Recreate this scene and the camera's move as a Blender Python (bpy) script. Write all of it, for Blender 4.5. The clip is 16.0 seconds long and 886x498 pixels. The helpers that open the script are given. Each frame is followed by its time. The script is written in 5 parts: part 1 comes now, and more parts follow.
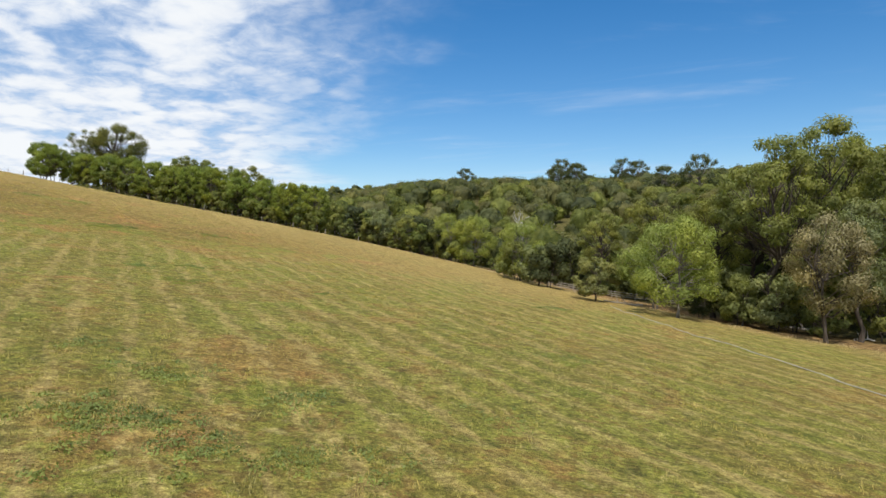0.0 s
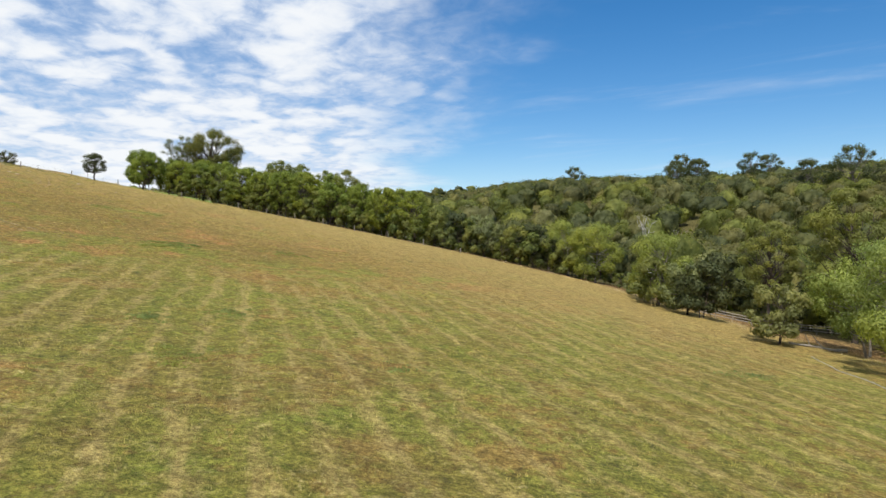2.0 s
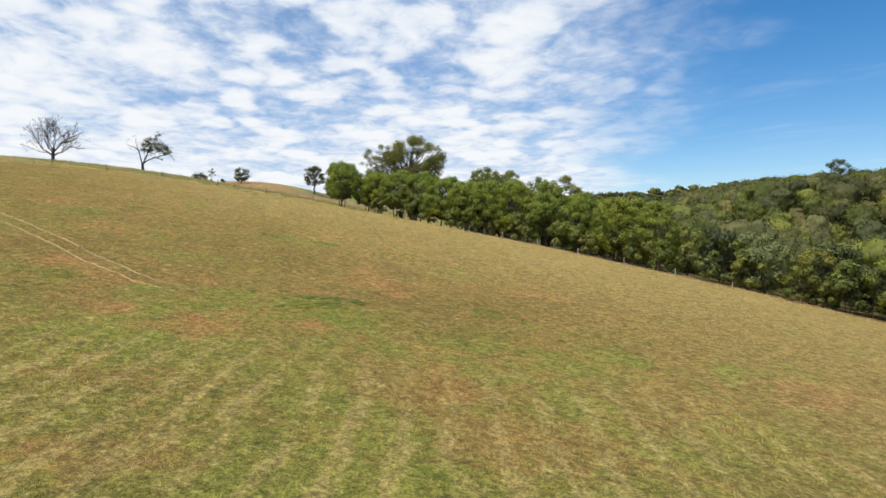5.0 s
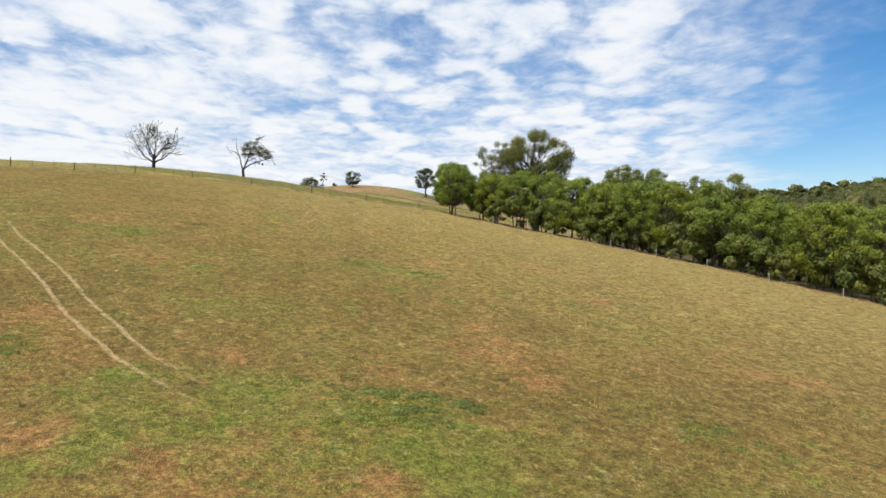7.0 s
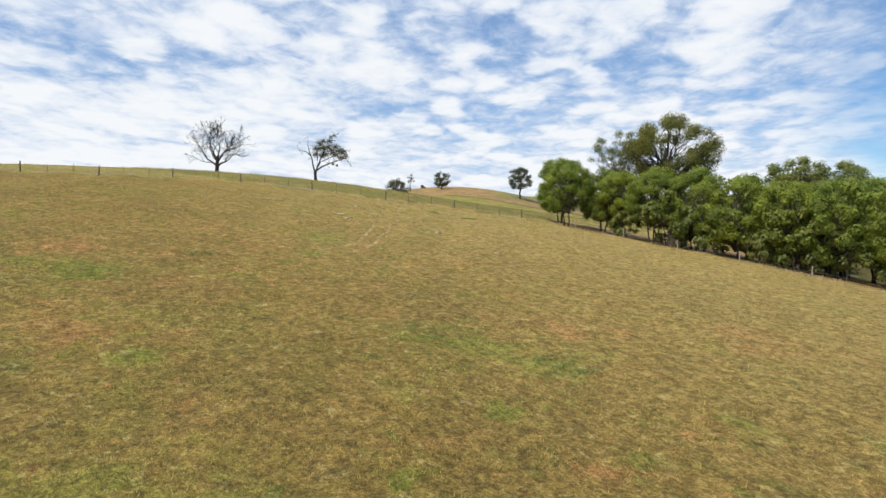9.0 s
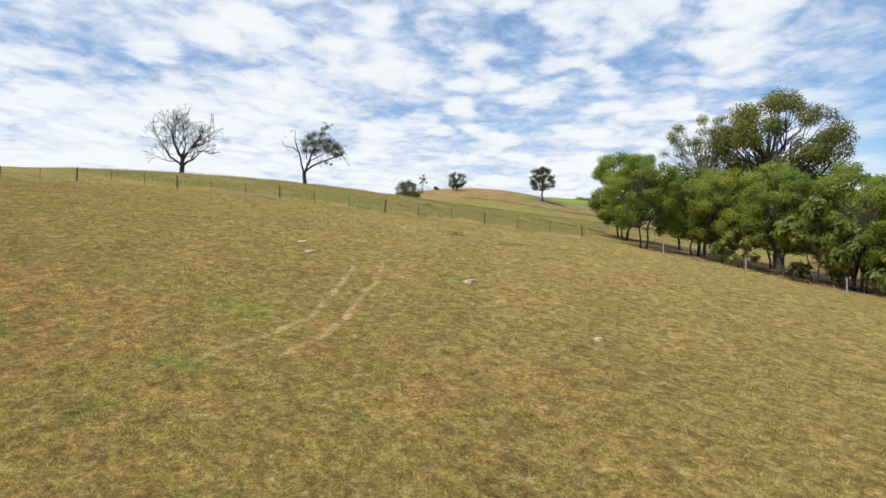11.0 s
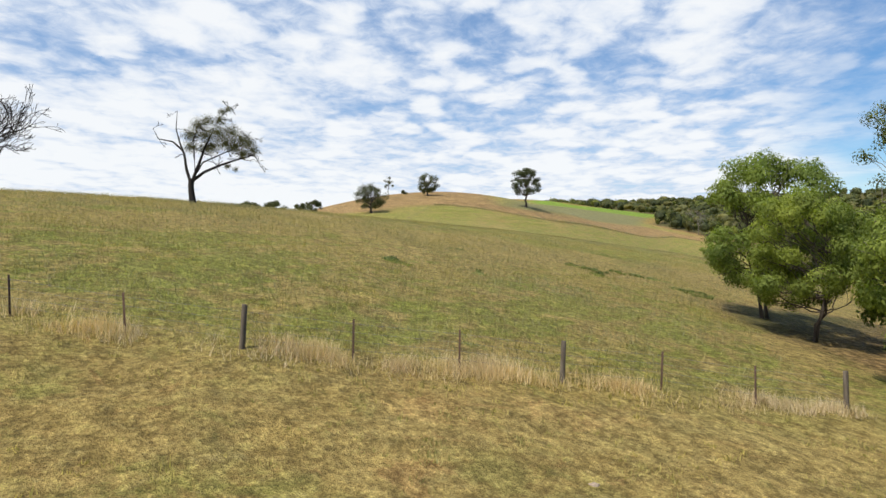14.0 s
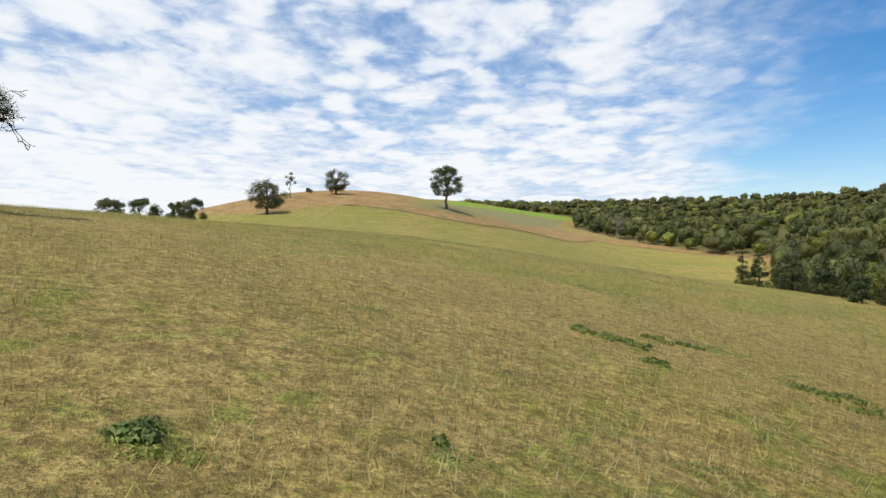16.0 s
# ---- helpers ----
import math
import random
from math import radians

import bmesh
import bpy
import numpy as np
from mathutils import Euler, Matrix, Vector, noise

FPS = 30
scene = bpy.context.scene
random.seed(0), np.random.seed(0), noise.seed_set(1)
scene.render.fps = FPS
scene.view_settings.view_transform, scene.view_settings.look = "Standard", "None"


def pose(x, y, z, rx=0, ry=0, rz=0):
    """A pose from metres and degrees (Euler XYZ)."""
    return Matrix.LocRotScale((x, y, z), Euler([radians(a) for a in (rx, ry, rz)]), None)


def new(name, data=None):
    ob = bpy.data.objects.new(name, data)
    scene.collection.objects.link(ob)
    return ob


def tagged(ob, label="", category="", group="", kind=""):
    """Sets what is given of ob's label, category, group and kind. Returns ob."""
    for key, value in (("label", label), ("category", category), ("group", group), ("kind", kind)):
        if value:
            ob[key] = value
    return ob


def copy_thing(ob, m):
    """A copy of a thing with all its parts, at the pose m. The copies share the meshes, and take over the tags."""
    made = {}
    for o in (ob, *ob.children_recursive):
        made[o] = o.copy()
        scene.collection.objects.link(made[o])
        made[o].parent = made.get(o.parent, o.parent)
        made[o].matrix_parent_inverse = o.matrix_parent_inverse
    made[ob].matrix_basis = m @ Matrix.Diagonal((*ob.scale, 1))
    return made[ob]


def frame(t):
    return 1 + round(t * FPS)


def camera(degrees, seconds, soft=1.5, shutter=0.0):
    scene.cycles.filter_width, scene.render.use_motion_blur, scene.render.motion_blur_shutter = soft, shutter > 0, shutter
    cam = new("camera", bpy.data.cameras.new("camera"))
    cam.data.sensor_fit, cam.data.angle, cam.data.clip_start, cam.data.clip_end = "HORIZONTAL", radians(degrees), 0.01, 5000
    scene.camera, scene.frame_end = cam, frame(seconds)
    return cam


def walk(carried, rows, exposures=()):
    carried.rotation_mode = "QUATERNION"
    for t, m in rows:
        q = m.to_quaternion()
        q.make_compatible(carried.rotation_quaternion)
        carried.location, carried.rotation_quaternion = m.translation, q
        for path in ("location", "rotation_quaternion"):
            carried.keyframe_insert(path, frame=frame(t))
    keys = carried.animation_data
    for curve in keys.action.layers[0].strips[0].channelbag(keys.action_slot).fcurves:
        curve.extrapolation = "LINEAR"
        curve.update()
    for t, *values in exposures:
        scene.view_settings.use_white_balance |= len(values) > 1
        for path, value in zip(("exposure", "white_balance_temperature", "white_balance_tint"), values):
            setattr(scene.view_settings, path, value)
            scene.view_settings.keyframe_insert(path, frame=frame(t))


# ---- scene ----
cam = camera(68.96, 16.0)
ROWS = [
    (0.0, -0.00, -0.00, 5.00, 89.99, -0.03, 0.02),
    (0.5, -0.26, 4.45, 5.49, 89.96, 0.01, 1.74),
    (1.0, -0.69, 8.97, 6.06, 89.96, 0.02, 3.72),
    (1.5, -1.29, 13.46, 6.71, 89.97, 0.02, 6.18),
    (2.0, -2.09, 17.91, 7.39, 90.00, 0.06, 9.17),
    (2.5, -3.15, 22.31, 8.07, 90.02, 0.09, 12.34),
    (3.0, -4.44, 26.70, 8.76, 90.01, 0.11, 15.54),
    (3.5, -5.94, 31.03, 9.46, 90.05, 0.09, 18.63),
    (4.0, -7.86, 35.41, 10.20, 90.12, 0.07, 21.74),
    (6.5, -21.46, 57.24, 13.66, 90.24, -0.06, 34.96),
    (7.0, -24.83, 61.58, 14.37, 90.25, -0.09, 37.39),
    (7.5, -28.61, 66.06, 15.09, 90.26, -0.11, 39.90),
    (8.0, -32.80, 70.60, 15.81, 90.27, -0.12, 42.04),
    (8.5, -37.24, 75.16, 16.55, 90.26, -0.13, 44.20),
    (9.0, -41.99, 79.75, 17.30, 90.27, -0.11, 45.41),
    (11.5, -66.95, 102.29, 21.47, 90.29, -0.00, 46.56),
    (12.0, -71.97, 106.89, 22.45, 90.26, 0.04, 46.58),
    (12.5, -76.92, 111.42, 23.60, 90.24, 0.09, 46.62),
    (13.0, -82.04, 116.05, 24.98, 90.28, 0.12, 46.50),
    (13.5, -87.21, 120.75, 26.14, 90.24, 0.13, 45.52),
    (14.0, -92.23, 125.60, 26.94, 90.17, 0.14, 43.65),
    (14.5, -97.19, 130.54, 27.68, 90.14, 0.09, 42.12),
    (15.0, -102.01, 135.54, 28.36, 90.14, 0.03, 40.43),
    (15.5, -106.54, 140.58, 28.93, 90.12, -0.04, 38.25),
    (16.0, -110.77, 145.77, 29.49, 90.11, -0.10, 35.87),
]
walk(cam, [(t, pose(*row)) for t, *row in ROWS])

# ---------------------------------------------------------------- light
SUN_AZ, SUN_EL = 183.0, 57.0      # degrees: clockwise from +y, above the horizon
SUN_STRENGTH, SKY_STRENGTH = 4.7, 0.115
scene.view_settings.exposure = 0.0

sun_way = Vector((math.sin(radians(SUN_AZ)) * math.cos(radians(SUN_EL)), math.cos(radians(SUN_AZ)) * math.cos(radians(SUN_EL)), math.sin(radians(SUN_EL))))
sun = new("sun", bpy.data.lights.new("sun", "SUN"))
sun.data.energy, sun.data.angle, sun.data.color = SUN_STRENGTH, radians(0.53), (1.0, 0.95, 0.87)
sun.rotation_mode = "QUATERNION"
sun.rotation_quaternion = sun_way.to_track_quat("Z", "Y")


class Nodes:
    """A short way to write node trees."""

    def __init__(self, tree):
        self.tree = tree
        tree.nodes.clear()

    def add(self, kind, **sets):
        n = self.tree.nodes.new(kind)
        for key, value in sets.items():
            if key == "op":
                n.operation = value
            elif key == "mode":
                n.blend_type = value
            elif key == "typ":
                n.data_type = value
        return n

    def link(self, a, b):
        self.tree.links.new(a, b)

    def put(self, socket, value):
        if isinstance(value, bpy.types.NodeSocket):
            self.link(value, socket)
        elif isinstance(value, (tuple, list)) and len(value) == 3 and socket.type == "RGBA":
            socket.default_value = (*value, 1)
        else:
            socket.default_value = value

    def math(self, op, a, b=0.0, c=None):
        n = self.add("ShaderNodeMath", op=op)
        self.put(n.inputs[0], a)
        self.put(n.inputs[1], b)
        if c is not None:
            self.put(n.inputs[2], c)
        return n.outputs[0]

    def clamp01(self, a, lo, hi):
        n = self.add("ShaderNodeMapRange")
        n.interpolation_type = "SMOOTHSTEP"
        self.put(n.inputs["Value"], a)
        self.put(n.inputs["From Min"], lo)
        self.put(n.inputs["From Max"], hi)
        return n.outputs[0]

    def mix(self, fac, a, b, mode="MIX"):
        n = self.add("ShaderNodeMix", typ="RGBA", mode=mode)
        self.put(n.inputs[0], fac)
        self.put(n.inputs[6], a)
        self.put(n.inputs[7], b)
        return n.outputs[2]

    def noise(self, vector, scale, detail=4.0, rough=0.55, distort=0.0):
        n = self.add("ShaderNodeTexNoise")
        if vector is not None:
            self.link(vector, n.inputs["Vector"])
        for key, value in (("Scale", scale), ("Detail", detail), ("Roughness", rough), ("Distortion", distort)):
            n.inputs[key].default_value = value
        return n.outputs["Fac"]

    def mapping(self, vector, scale=(1, 1, 1), turn=0.0, move=(0, 0, 0)):
        n = self.add("ShaderNodeMapping")
        self.link(vector, n.inputs["Vector"])
        n.inputs["Scale"].default_value = scale
        n.inputs["Rotation"].default_value = (0, 0, radians(turn))
        n.inputs["Location"].default_value = move
        return n.outputs[0]

    def turned(self, vector, turn, sx, sy):
        """Coordinates turned in plan, then scaled along their own axes."""
        n = self.add("ShaderNodeMapping")
        n.vector_type = "TEXTURE"
        self.link(vector, n.inputs["Vector"])
        n.inputs["Scale"].default_value = (1 / sx, 1 / sy, 1)
        n.inputs["Rotation"].default_value = (0, 0, radians(turn))
        return n.outputs[0]

    def attr(self, name):
        n = self.add("ShaderNodeAttribute")
        n.attribute_name = name
        return n.outputs["Fac"]


def sky_world():
    world = bpy.data.worlds.new("sky")
    world.use_nodes = True
    scene.world = world
    k = Nodes(world.node_tree)
    sky = k.add("ShaderNodeTexSky")
    sky.sky_type, sky.sun_disc = "NISHITA", False
    sky.sun_elevation, sky.sun_rotation = radians(SUN_EL), radians(SUN_AZ)
    sky.air_density, sky.dust_density, sky.ozone_density = 1.0, 0.3, 1.0
    vivid = k.add("ShaderNodeHueSaturation")
    vivid.inputs["Saturation"].default_value = 1.45
    k.link(sky.outputs[0], vivid.inputs["Color"])
    blue = k.mix(1.0, vivid.outputs[0], (SKY_STRENGTH * 1.06, SKY_STRENGTH * 1.07, SKY_STRENGTH * 1.13), "MULTIPLY")
    way = k.add("ShaderNodeTexCoord").outputs["Generated"]
    part = k.add("ShaderNodeSeparateXYZ")
    k.link(way, part.inputs[0])
    up = k.math("MAXIMUM", part.outputs["Z"], 0.0)
    flat = k.math("ADD", up, 0.09)
    px = k.math("DIVIDE", part.outputs["X"], flat)
    py = k.math("DIVIDE", part.outputs["Y"], flat)
    plane = k.add("ShaderNodeCombineXYZ")
    k.link(px, plane.inputs[0])
    k.link(py, plane.inputs[1])
    plane = plane.outputs[0]
    # a sheet of broken cloud that ends along a ragged line; thin veils past it
    ragged = k.noise(plane, 0.9, 6, 0.6, 0.3)
    border = k.math("ADD", k.math("ADD", px, k.math("MULTIPLY", py, 0.30)), k.math("MULTIPLY", k.math("SUBTRACT", ragged, 0.5), 1.7))
    sheet = k.math("SUBTRACT", 1.0, k.clamp01(border, -0.22, 0.80))
    rolls = k.noise(k.turned(plane, 14, 1.3, 0.9), 0.85, 5, 0.55, 0.5)
    warp = k.add("ShaderNodeTexNoise")
    k.link(plane, warp.inputs["Vector"])
    warp.inputs["Scale"].default_value, warp.inputs["Detail"].default_value = 2.4, 4.0
    bent = k.add("ShaderNodeVectorMath", op="MULTIPLY_ADD")
    k.link(warp.outputs["Color"], bent.inputs[0])
    bent.inputs[1].default_value = (0.55, 0.55, 0.0)
    k.link(plane, bent.inputs[2])
    cells = k.add("ShaderNodeTexVoronoi")
    cells.feature = "SMOOTH_F1"
    k.link(k.turned(bent.outputs[0], 35, 1.0, 0.72), cells.inputs["Vector"])
    cells.inputs["Scale"].default_value, cells.inputs["Smoothness"].default_value = 4.9, 0.5
    puffs = k.math("SUBTRACT", 1.0, k.clamp01(cells.outputs["Distance"], 0.16, 0.66))
    wisps = k.noise(k.turned(plane, 40, 1.25, 1.0), 7.5, 6, 0.62, 0.4)
    body = k.math("ADD", k.math("MULTIPLY", rolls, 0.50), k.math("ADD", k.math("MULTIPLY", puffs, 0.17), k.math("MULTIPLY", wisps, 0.38)))
    low = k.math("SUBTRACT", 1.0, k.clamp01(up, 0.03, 0.24))
    body = k.math("ADD", body, k.math("MULTIPLY", low, 0.09))
    body = k.math("ADD", body, k.math("MULTIPLY", k.math("SUBTRACT", 1.0, k.clamp01(border, -4.6, -0.8)), 0.09))
    cover = k.math("MULTIPLY", k.math("ADD", 0.30, k.math("MULTIPLY", k.clamp01(body, 0.30, 0.54), 0.70)), sheet)
    veil = k.math("MULTIPLY", k.clamp01(k.noise(k.turned(plane, 70, 2.2, 0.7), 0.8, 6, 0.6, 0.4), 0.52, 0.80), 0.30)
    cover = k.math("MAXIMUM", cover, k.math("MULTIPLY", veil, k.clamp01(up, 0.02, 0.10)))
    shade = k.clamp01(body, 0.36, 0.66)
    white = k.mix(shade, (0.54, 0.66, 0.86), (0.935, 0.96, 0.985))
    haze = k.mix(k.math("SUBTRACT", 1.0, k.clamp01(up, 0.0, 0.16)), blue, (0.50, 0.66, 0.82))
    haze = k.mix(0.35, blue, haze)
    colour = k.mix(k.math("MULTIPLY", cover, 0.97), haze, white)
    back = k.add("ShaderNodeBackground")
    k.link(colour, back.inputs["Color"])
    out = k.add("ShaderNodeOutputWorld")
    k.link(back.outputs[0], out.inputs[0])


sky_world()

# ---------------------------------------------------------------- materials


def material(name, build):
    m = bpy.data.materials.new(name)
    m.use_nodes = True
    k = Nodes(m.node_tree)
    bsdf = k.add("ShaderNodeBsdfPrincipled")
    out = k.add("ShaderNodeOutputMaterial")
    k.link(bsdf.outputs[0], out.inputs[0])
    build(k, bsdf, out)
    return m


def bump(k, bsdf, height, strength, distance):
    n = k.add("ShaderNodeBump")
    n.inputs["Strength"].default_value, n.inputs["Distance"].default_value = strength, distance
    k.link(height, n.inputs["Height"])
    k.link(n.outputs[0], bsdf.inputs["Normal"])


def ground_material():
    def build(k, bsdf, out):
        at = k.add("ShaderNodeTexCoord").outputs["Object"]
        big = k.noise(at, 0.045, 3, 0.6)
        mid = k.noise(at, 0.20, 4, 0.65, 0.3)
        patch = k.noise(at, 0.75, 5, 0.7, 0.3)
        small = k.noise(at, 2.6, 5, 0.75, 0.2)
        fine = k.clamp01(k.noise(at, 8.0, 4, 0.75), 0.33, 0.67)
        grain = k.clamp01(k.noise(at, 26.0, 3, 0.8), 0.30, 0.70)
        green_part = k.math("ADD", k.math("MULTIPLY", big, 0.6), k.math("ADD", k.math("MULTIPLY", mid, 0.8), k.math("ADD", k.math("MULTIPLY", patch, 0.9), k.math("MULTIPLY", small, 0.5))))
        green_spot, rust_spot, mown = k.attr("green"), k.attr("rust"), k.attr("mown")
        fray = k.math("ADD", k.math("MULTIPLY", patch, 0.55), k.math("MULTIPLY", small, 0.45))
        lean = k.math("ADD", k.math("MULTIPLY", k.attr("lush"), 0.34), k.math("SUBTRACT", k.math("MULTIPLY", green_spot, 0.22), k.math("MULTIPLY", rust_spot, 0.26)))
        lush = k.clamp01(k.math("ADD", green_part, lean), 1.28, 1.50)
        straw = k.mix(fine, (0.196, 0.128, 0.042), (0.400, 0.282, 0.098))
        grass = k.mix(fine, (0.128, 0.137, 0.028), (0.316, 0.308, 0.073))
        base = k.mix(lush, straw, grass)
        # weathered brown thatch in broad drifts
        drift = k.clamp01(k.math("ADD", k.math("MULTIPLY", k.noise(k.mapping(at, move=(13, 71, 0)), 0.11, 4, 0.6, 0.5), 0.6), k.math("MULTIPLY", fray, 0.4)), 0.47, 0.58)
        base = k.mix(k.math("ADD", k.math("MULTIPLY", drift, 0.46), k.math("MULTIPLY", k.attr("thatch"), 0.40)), base, k.mix(fine, (0.135, 0.090, 0.030), (0.300, 0.210, 0.072)))
        rusty = k.math("ADD", k.math("MULTIPLY", k.noise(k.mapping(at, move=(5, 61, 0)), 0.15, 4, 0.7, 0.4), 0.60), k.math("MULTIPLY", k.noise(k.mapping(at, move=(15, 21, 0)), 0.9, 4, 0.75, 0.5), 0.40))
        rusty = k.clamp01(k.math("ADD", rusty, k.math("MULTIPLY", k.math("MULTIPLY", rust_spot, k.math("SUBTRACT", 1.0, k.math("MULTIPLY", mown, 0.75))), 0.11)), 0.535, 0.605)
        base = k.mix(k.math("MULTIPLY", rusty, k.math("SUBTRACT", 0.72, k.math("MULTIPLY", lush, 0.40))), base, k.mix(fine, (0.210, 0.112, 0.040), (0.46, 0.268, 0.108)))
        deep = k.clamp01(k.noise(k.mapping(at, move=(31, 7, 0)), 0.42, 6, 0.76, 0.6), 0.57, 0.645)
        base = k.mix(k.math("MULTIPLY", deep, 0.62), base, k.mix(fine, (0.072, 0.095, 0.022), (0.195, 0.225, 0.052)))
        pale = k.clamp01(k.noise(k.mapping(at, move=(77, 3, 0)), 1.3, 6, 0.8, 0.6), 0.55, 0.66)
        base = k.mix(k.math("MULTIPLY", pale, 0.6), base, (0.50, 0.41, 0.21))
        dim = k.clamp01(k.noise(k.mapping(at, move=(9, 47, 0)), 0.9, 6, 0.8, 0.4), 0.55, 0.66)
        base = k.mix(k.math("MULTIPLY", dim, 0.58), base, (0.068, 0.060, 0.030))
        # bare reddish earth, and fresh regrowth with ragged borders
        bare = k.clamp01(k.math("ADD", k.noise(k.mapping(at, move=(41, 17, 0)), 0.62, 6, 0.72, 0.7), k.math("MULTIPLY", k.math("MULTIPLY", rust_spot, k.math("SUBTRACT", 1.0, k.math("MULTIPLY", mown, 0.7))), 0.13)), 0.60, 0.67)
        base = k.mix(k.math("MULTIPLY", bare, k.math("SUBTRACT", 0.80, k.math("MULTIPLY", mown, 0.40))), base, k.mix(fine, (0.27, 0.130, 0.052), (0.50, 0.278, 0.125)))
        fresh = k.math("ADD", k.noise(k.mapping(at, move=(63, 29, 0)), 0.55, 6, 0.74, 0.7), k.math("MULTIPLY", green_spot, 0.19))
        fresh = k.clamp01(fresh, 0.60, 0.72)
        base = k.mix(k.math("MULTIPLY", fresh, 0.66), base, k.mix(fine, (0.098, 0.132, 0.022), (0.255, 0.285, 0.056)))
        # swaths left by the mower, two metres apart along the slope
        across = k.add("ShaderNodeSeparateXYZ")
        k.link(k.turned(at, 27, 1.0, 1.0), across.inputs[0])
        wander = k.math("MULTIPLY", k.math("SUBTRACT", k.noise(at, 0.16, 3, 0.6), 0.5), 7.0)
        wave = k.math("SINE", k.math("ADD", k.math("MULTIPLY", across.outputs[0], 2.99), wander))
        thin = k.noise(k.turned(at, 27, 1.7, 0.22), 1.0, 5, 0.72, 0.6)
        swath = k.clamp01(k.math("ADD", k.math("MULTIPLY", wave, 0.10), k.math("ADD", k.math("MULTIPLY", thin, 0.75), k.math("MULTIPLY", patch, 0.45))), 0.57, 0.80)
        base = k.mix(k.math("MULTIPLY", k.math("MULTIPLY", swath, mown), 0.74), base, k.mix(fine, (0.30, 0.212, 0.088), (0.56, 0.44, 0.205)))
        # crushed stems show pale; shade in the gaps between tufts is painted dark
        stems = k.clamp01(k.noise(k.mapping(at, move=(6, 9, 0)), 3.4, 6, 0.82, 0.8), 0.57, 0.66)
        base = k.mix(k.math("MULTIPLY", stems, k.math("ADD", 0.42, k.math("MULTIPLY", mown, 0.30))), base, (0.56, 0.46, 0.25))
        gap_shade = k.clamp01(k.noise(k.mapping(at, move=(21, 4, 0)), 2.3, 6, 0.82, 0.8), 0.58, 0.67)
        base = k.mix(k.math("MULTIPLY", gap_shade, k.math("ADD", 0.40, k.math("MULTIPLY", mown, 0.28))), base, (0.052, 0.044, 0.024))
        # tall dry grass past the fence
        seed = k.mix(fine, (0.235, 0.165, 0.072), (0.48, 0.365, 0.175))
        tall = k.math("MULTIPLY", k.attr("tall"), k.clamp01(k.math("ADD", k.math("MULTIPLY", mid, 0.6), k.math("ADD", k.math("MULTIPLY", big, 0.5), k.math("MULTIPLY", patch, 0.4))), 0.64, 0.86))
        base = k.mix(k.math("MULTIPLY", tall, 0.8), base, seed)
        # bands of ripe grass that follow the contour of the upper meadow
        bands = k.clamp01(k.math("ADD", k.math("MULTIPLY", k.noise(k.turned(at, 37, 0.018, 0.085), 1.0, 5, 0.6, 0.7), 0.55), k.math("ADD", k.math("MULTIPLY", patch, 0.45), k.math("MULTIPLY", k.math("SUBTRACT", k.attr("ripe"), 0.34), 0.14))), 0.425, 0.515)
        meadow = k.mix(bands, k.mix(fine, (0.112, 0.140, 0.030), (0.275, 0.302, 0.075)), k.mix(fine, (0.218, 0.156, 0.068), (0.45, 0.340, 0.155)))
        tuft = k.clamp01(k.noise(k.mapping(at, move=(3, 88, 0)), 0.50, 7, 0.76, 0.8), 0.50, 0.62)
        meadow = k.mix(k.math("MULTIPLY", tuft, 0.7), meadow, k.mix(fine, (0.130, 0.098, 0.046), (0.275, 0.195, 0.092)))
        base = k.mix(k.math("MULTIPLY", k.attr("meadow"), 0.66), base, meadow)
        base = k.mix(k.math("MULTIPLY", k.attr("bleached"), k.math("ADD", 0.42, k.math("MULTIPLY", k.clamp01(fray, 0.40, 0.60), 0.36))), base, k.mix(fine, (0.300, 0.218, 0.094), (0.52, 0.405, 0.190)))
        base = k.mix(k.math("MULTIPLY", k.attr("bracken"), 0.88), base, k.mix(k.clamp01(k.math("ADD", k.math("MULTIPLY", mid, 0.5), k.math("MULTIPLY", patch, 0.5)), 0.36, 0.66), (0.190, 0.116, 0.064), (0.41, 0.268, 0.152)))
        base = k.mix(k.attr("grey"), base, k.mix(small, (0.155, 0.150, 0.080), (0.235, 0.220, 0.125)))
        base = k.mix(k.attr("vine"), base, k.mix(small, (0.13, 0.21, 0.03), (0.22, 0.32, 0.05)))
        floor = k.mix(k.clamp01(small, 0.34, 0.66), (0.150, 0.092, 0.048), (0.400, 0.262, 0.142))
        # deep in the wood the colour is darkened for scrub and the shade beneath it
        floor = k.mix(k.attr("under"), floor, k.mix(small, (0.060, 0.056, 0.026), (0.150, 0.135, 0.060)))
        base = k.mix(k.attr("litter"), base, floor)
        mottle = k.mix(grain, (0.68, 0.665, 0.52), (1.48, 1.455, 1.15))
        base = k.mix(1.0, base, mottle, "MULTIPLY")
        # lit and shaded sides of tussocks, multiplied into the colour as noise
        tussock_shading = k.mix(k.clamp01(small, 0.36, 0.64), (0.62, 0.62, 0.60), (1.25, 1.245, 1.22))
        base = k.mix(1.0, base, tussock_shading, "MULTIPLY")
        blotch = k.mix(k.clamp01(k.noise(k.mapping(at, move=(51, 33, 0)), 1.1, 5, 0.7, 0.6), 0.40, 0.60), (0.87, 0.87, 0.86), (1.11, 1.105, 1.10))
        base = k.mix(1.0, base, blotch, "MULTIPLY")
        k.link(base, bsdf.inputs["Base Color"])
        bsdf.inputs["Roughness"].default_value = 0.9
        bsdf.inputs["Specular IOR Level"].default_value = 0.15
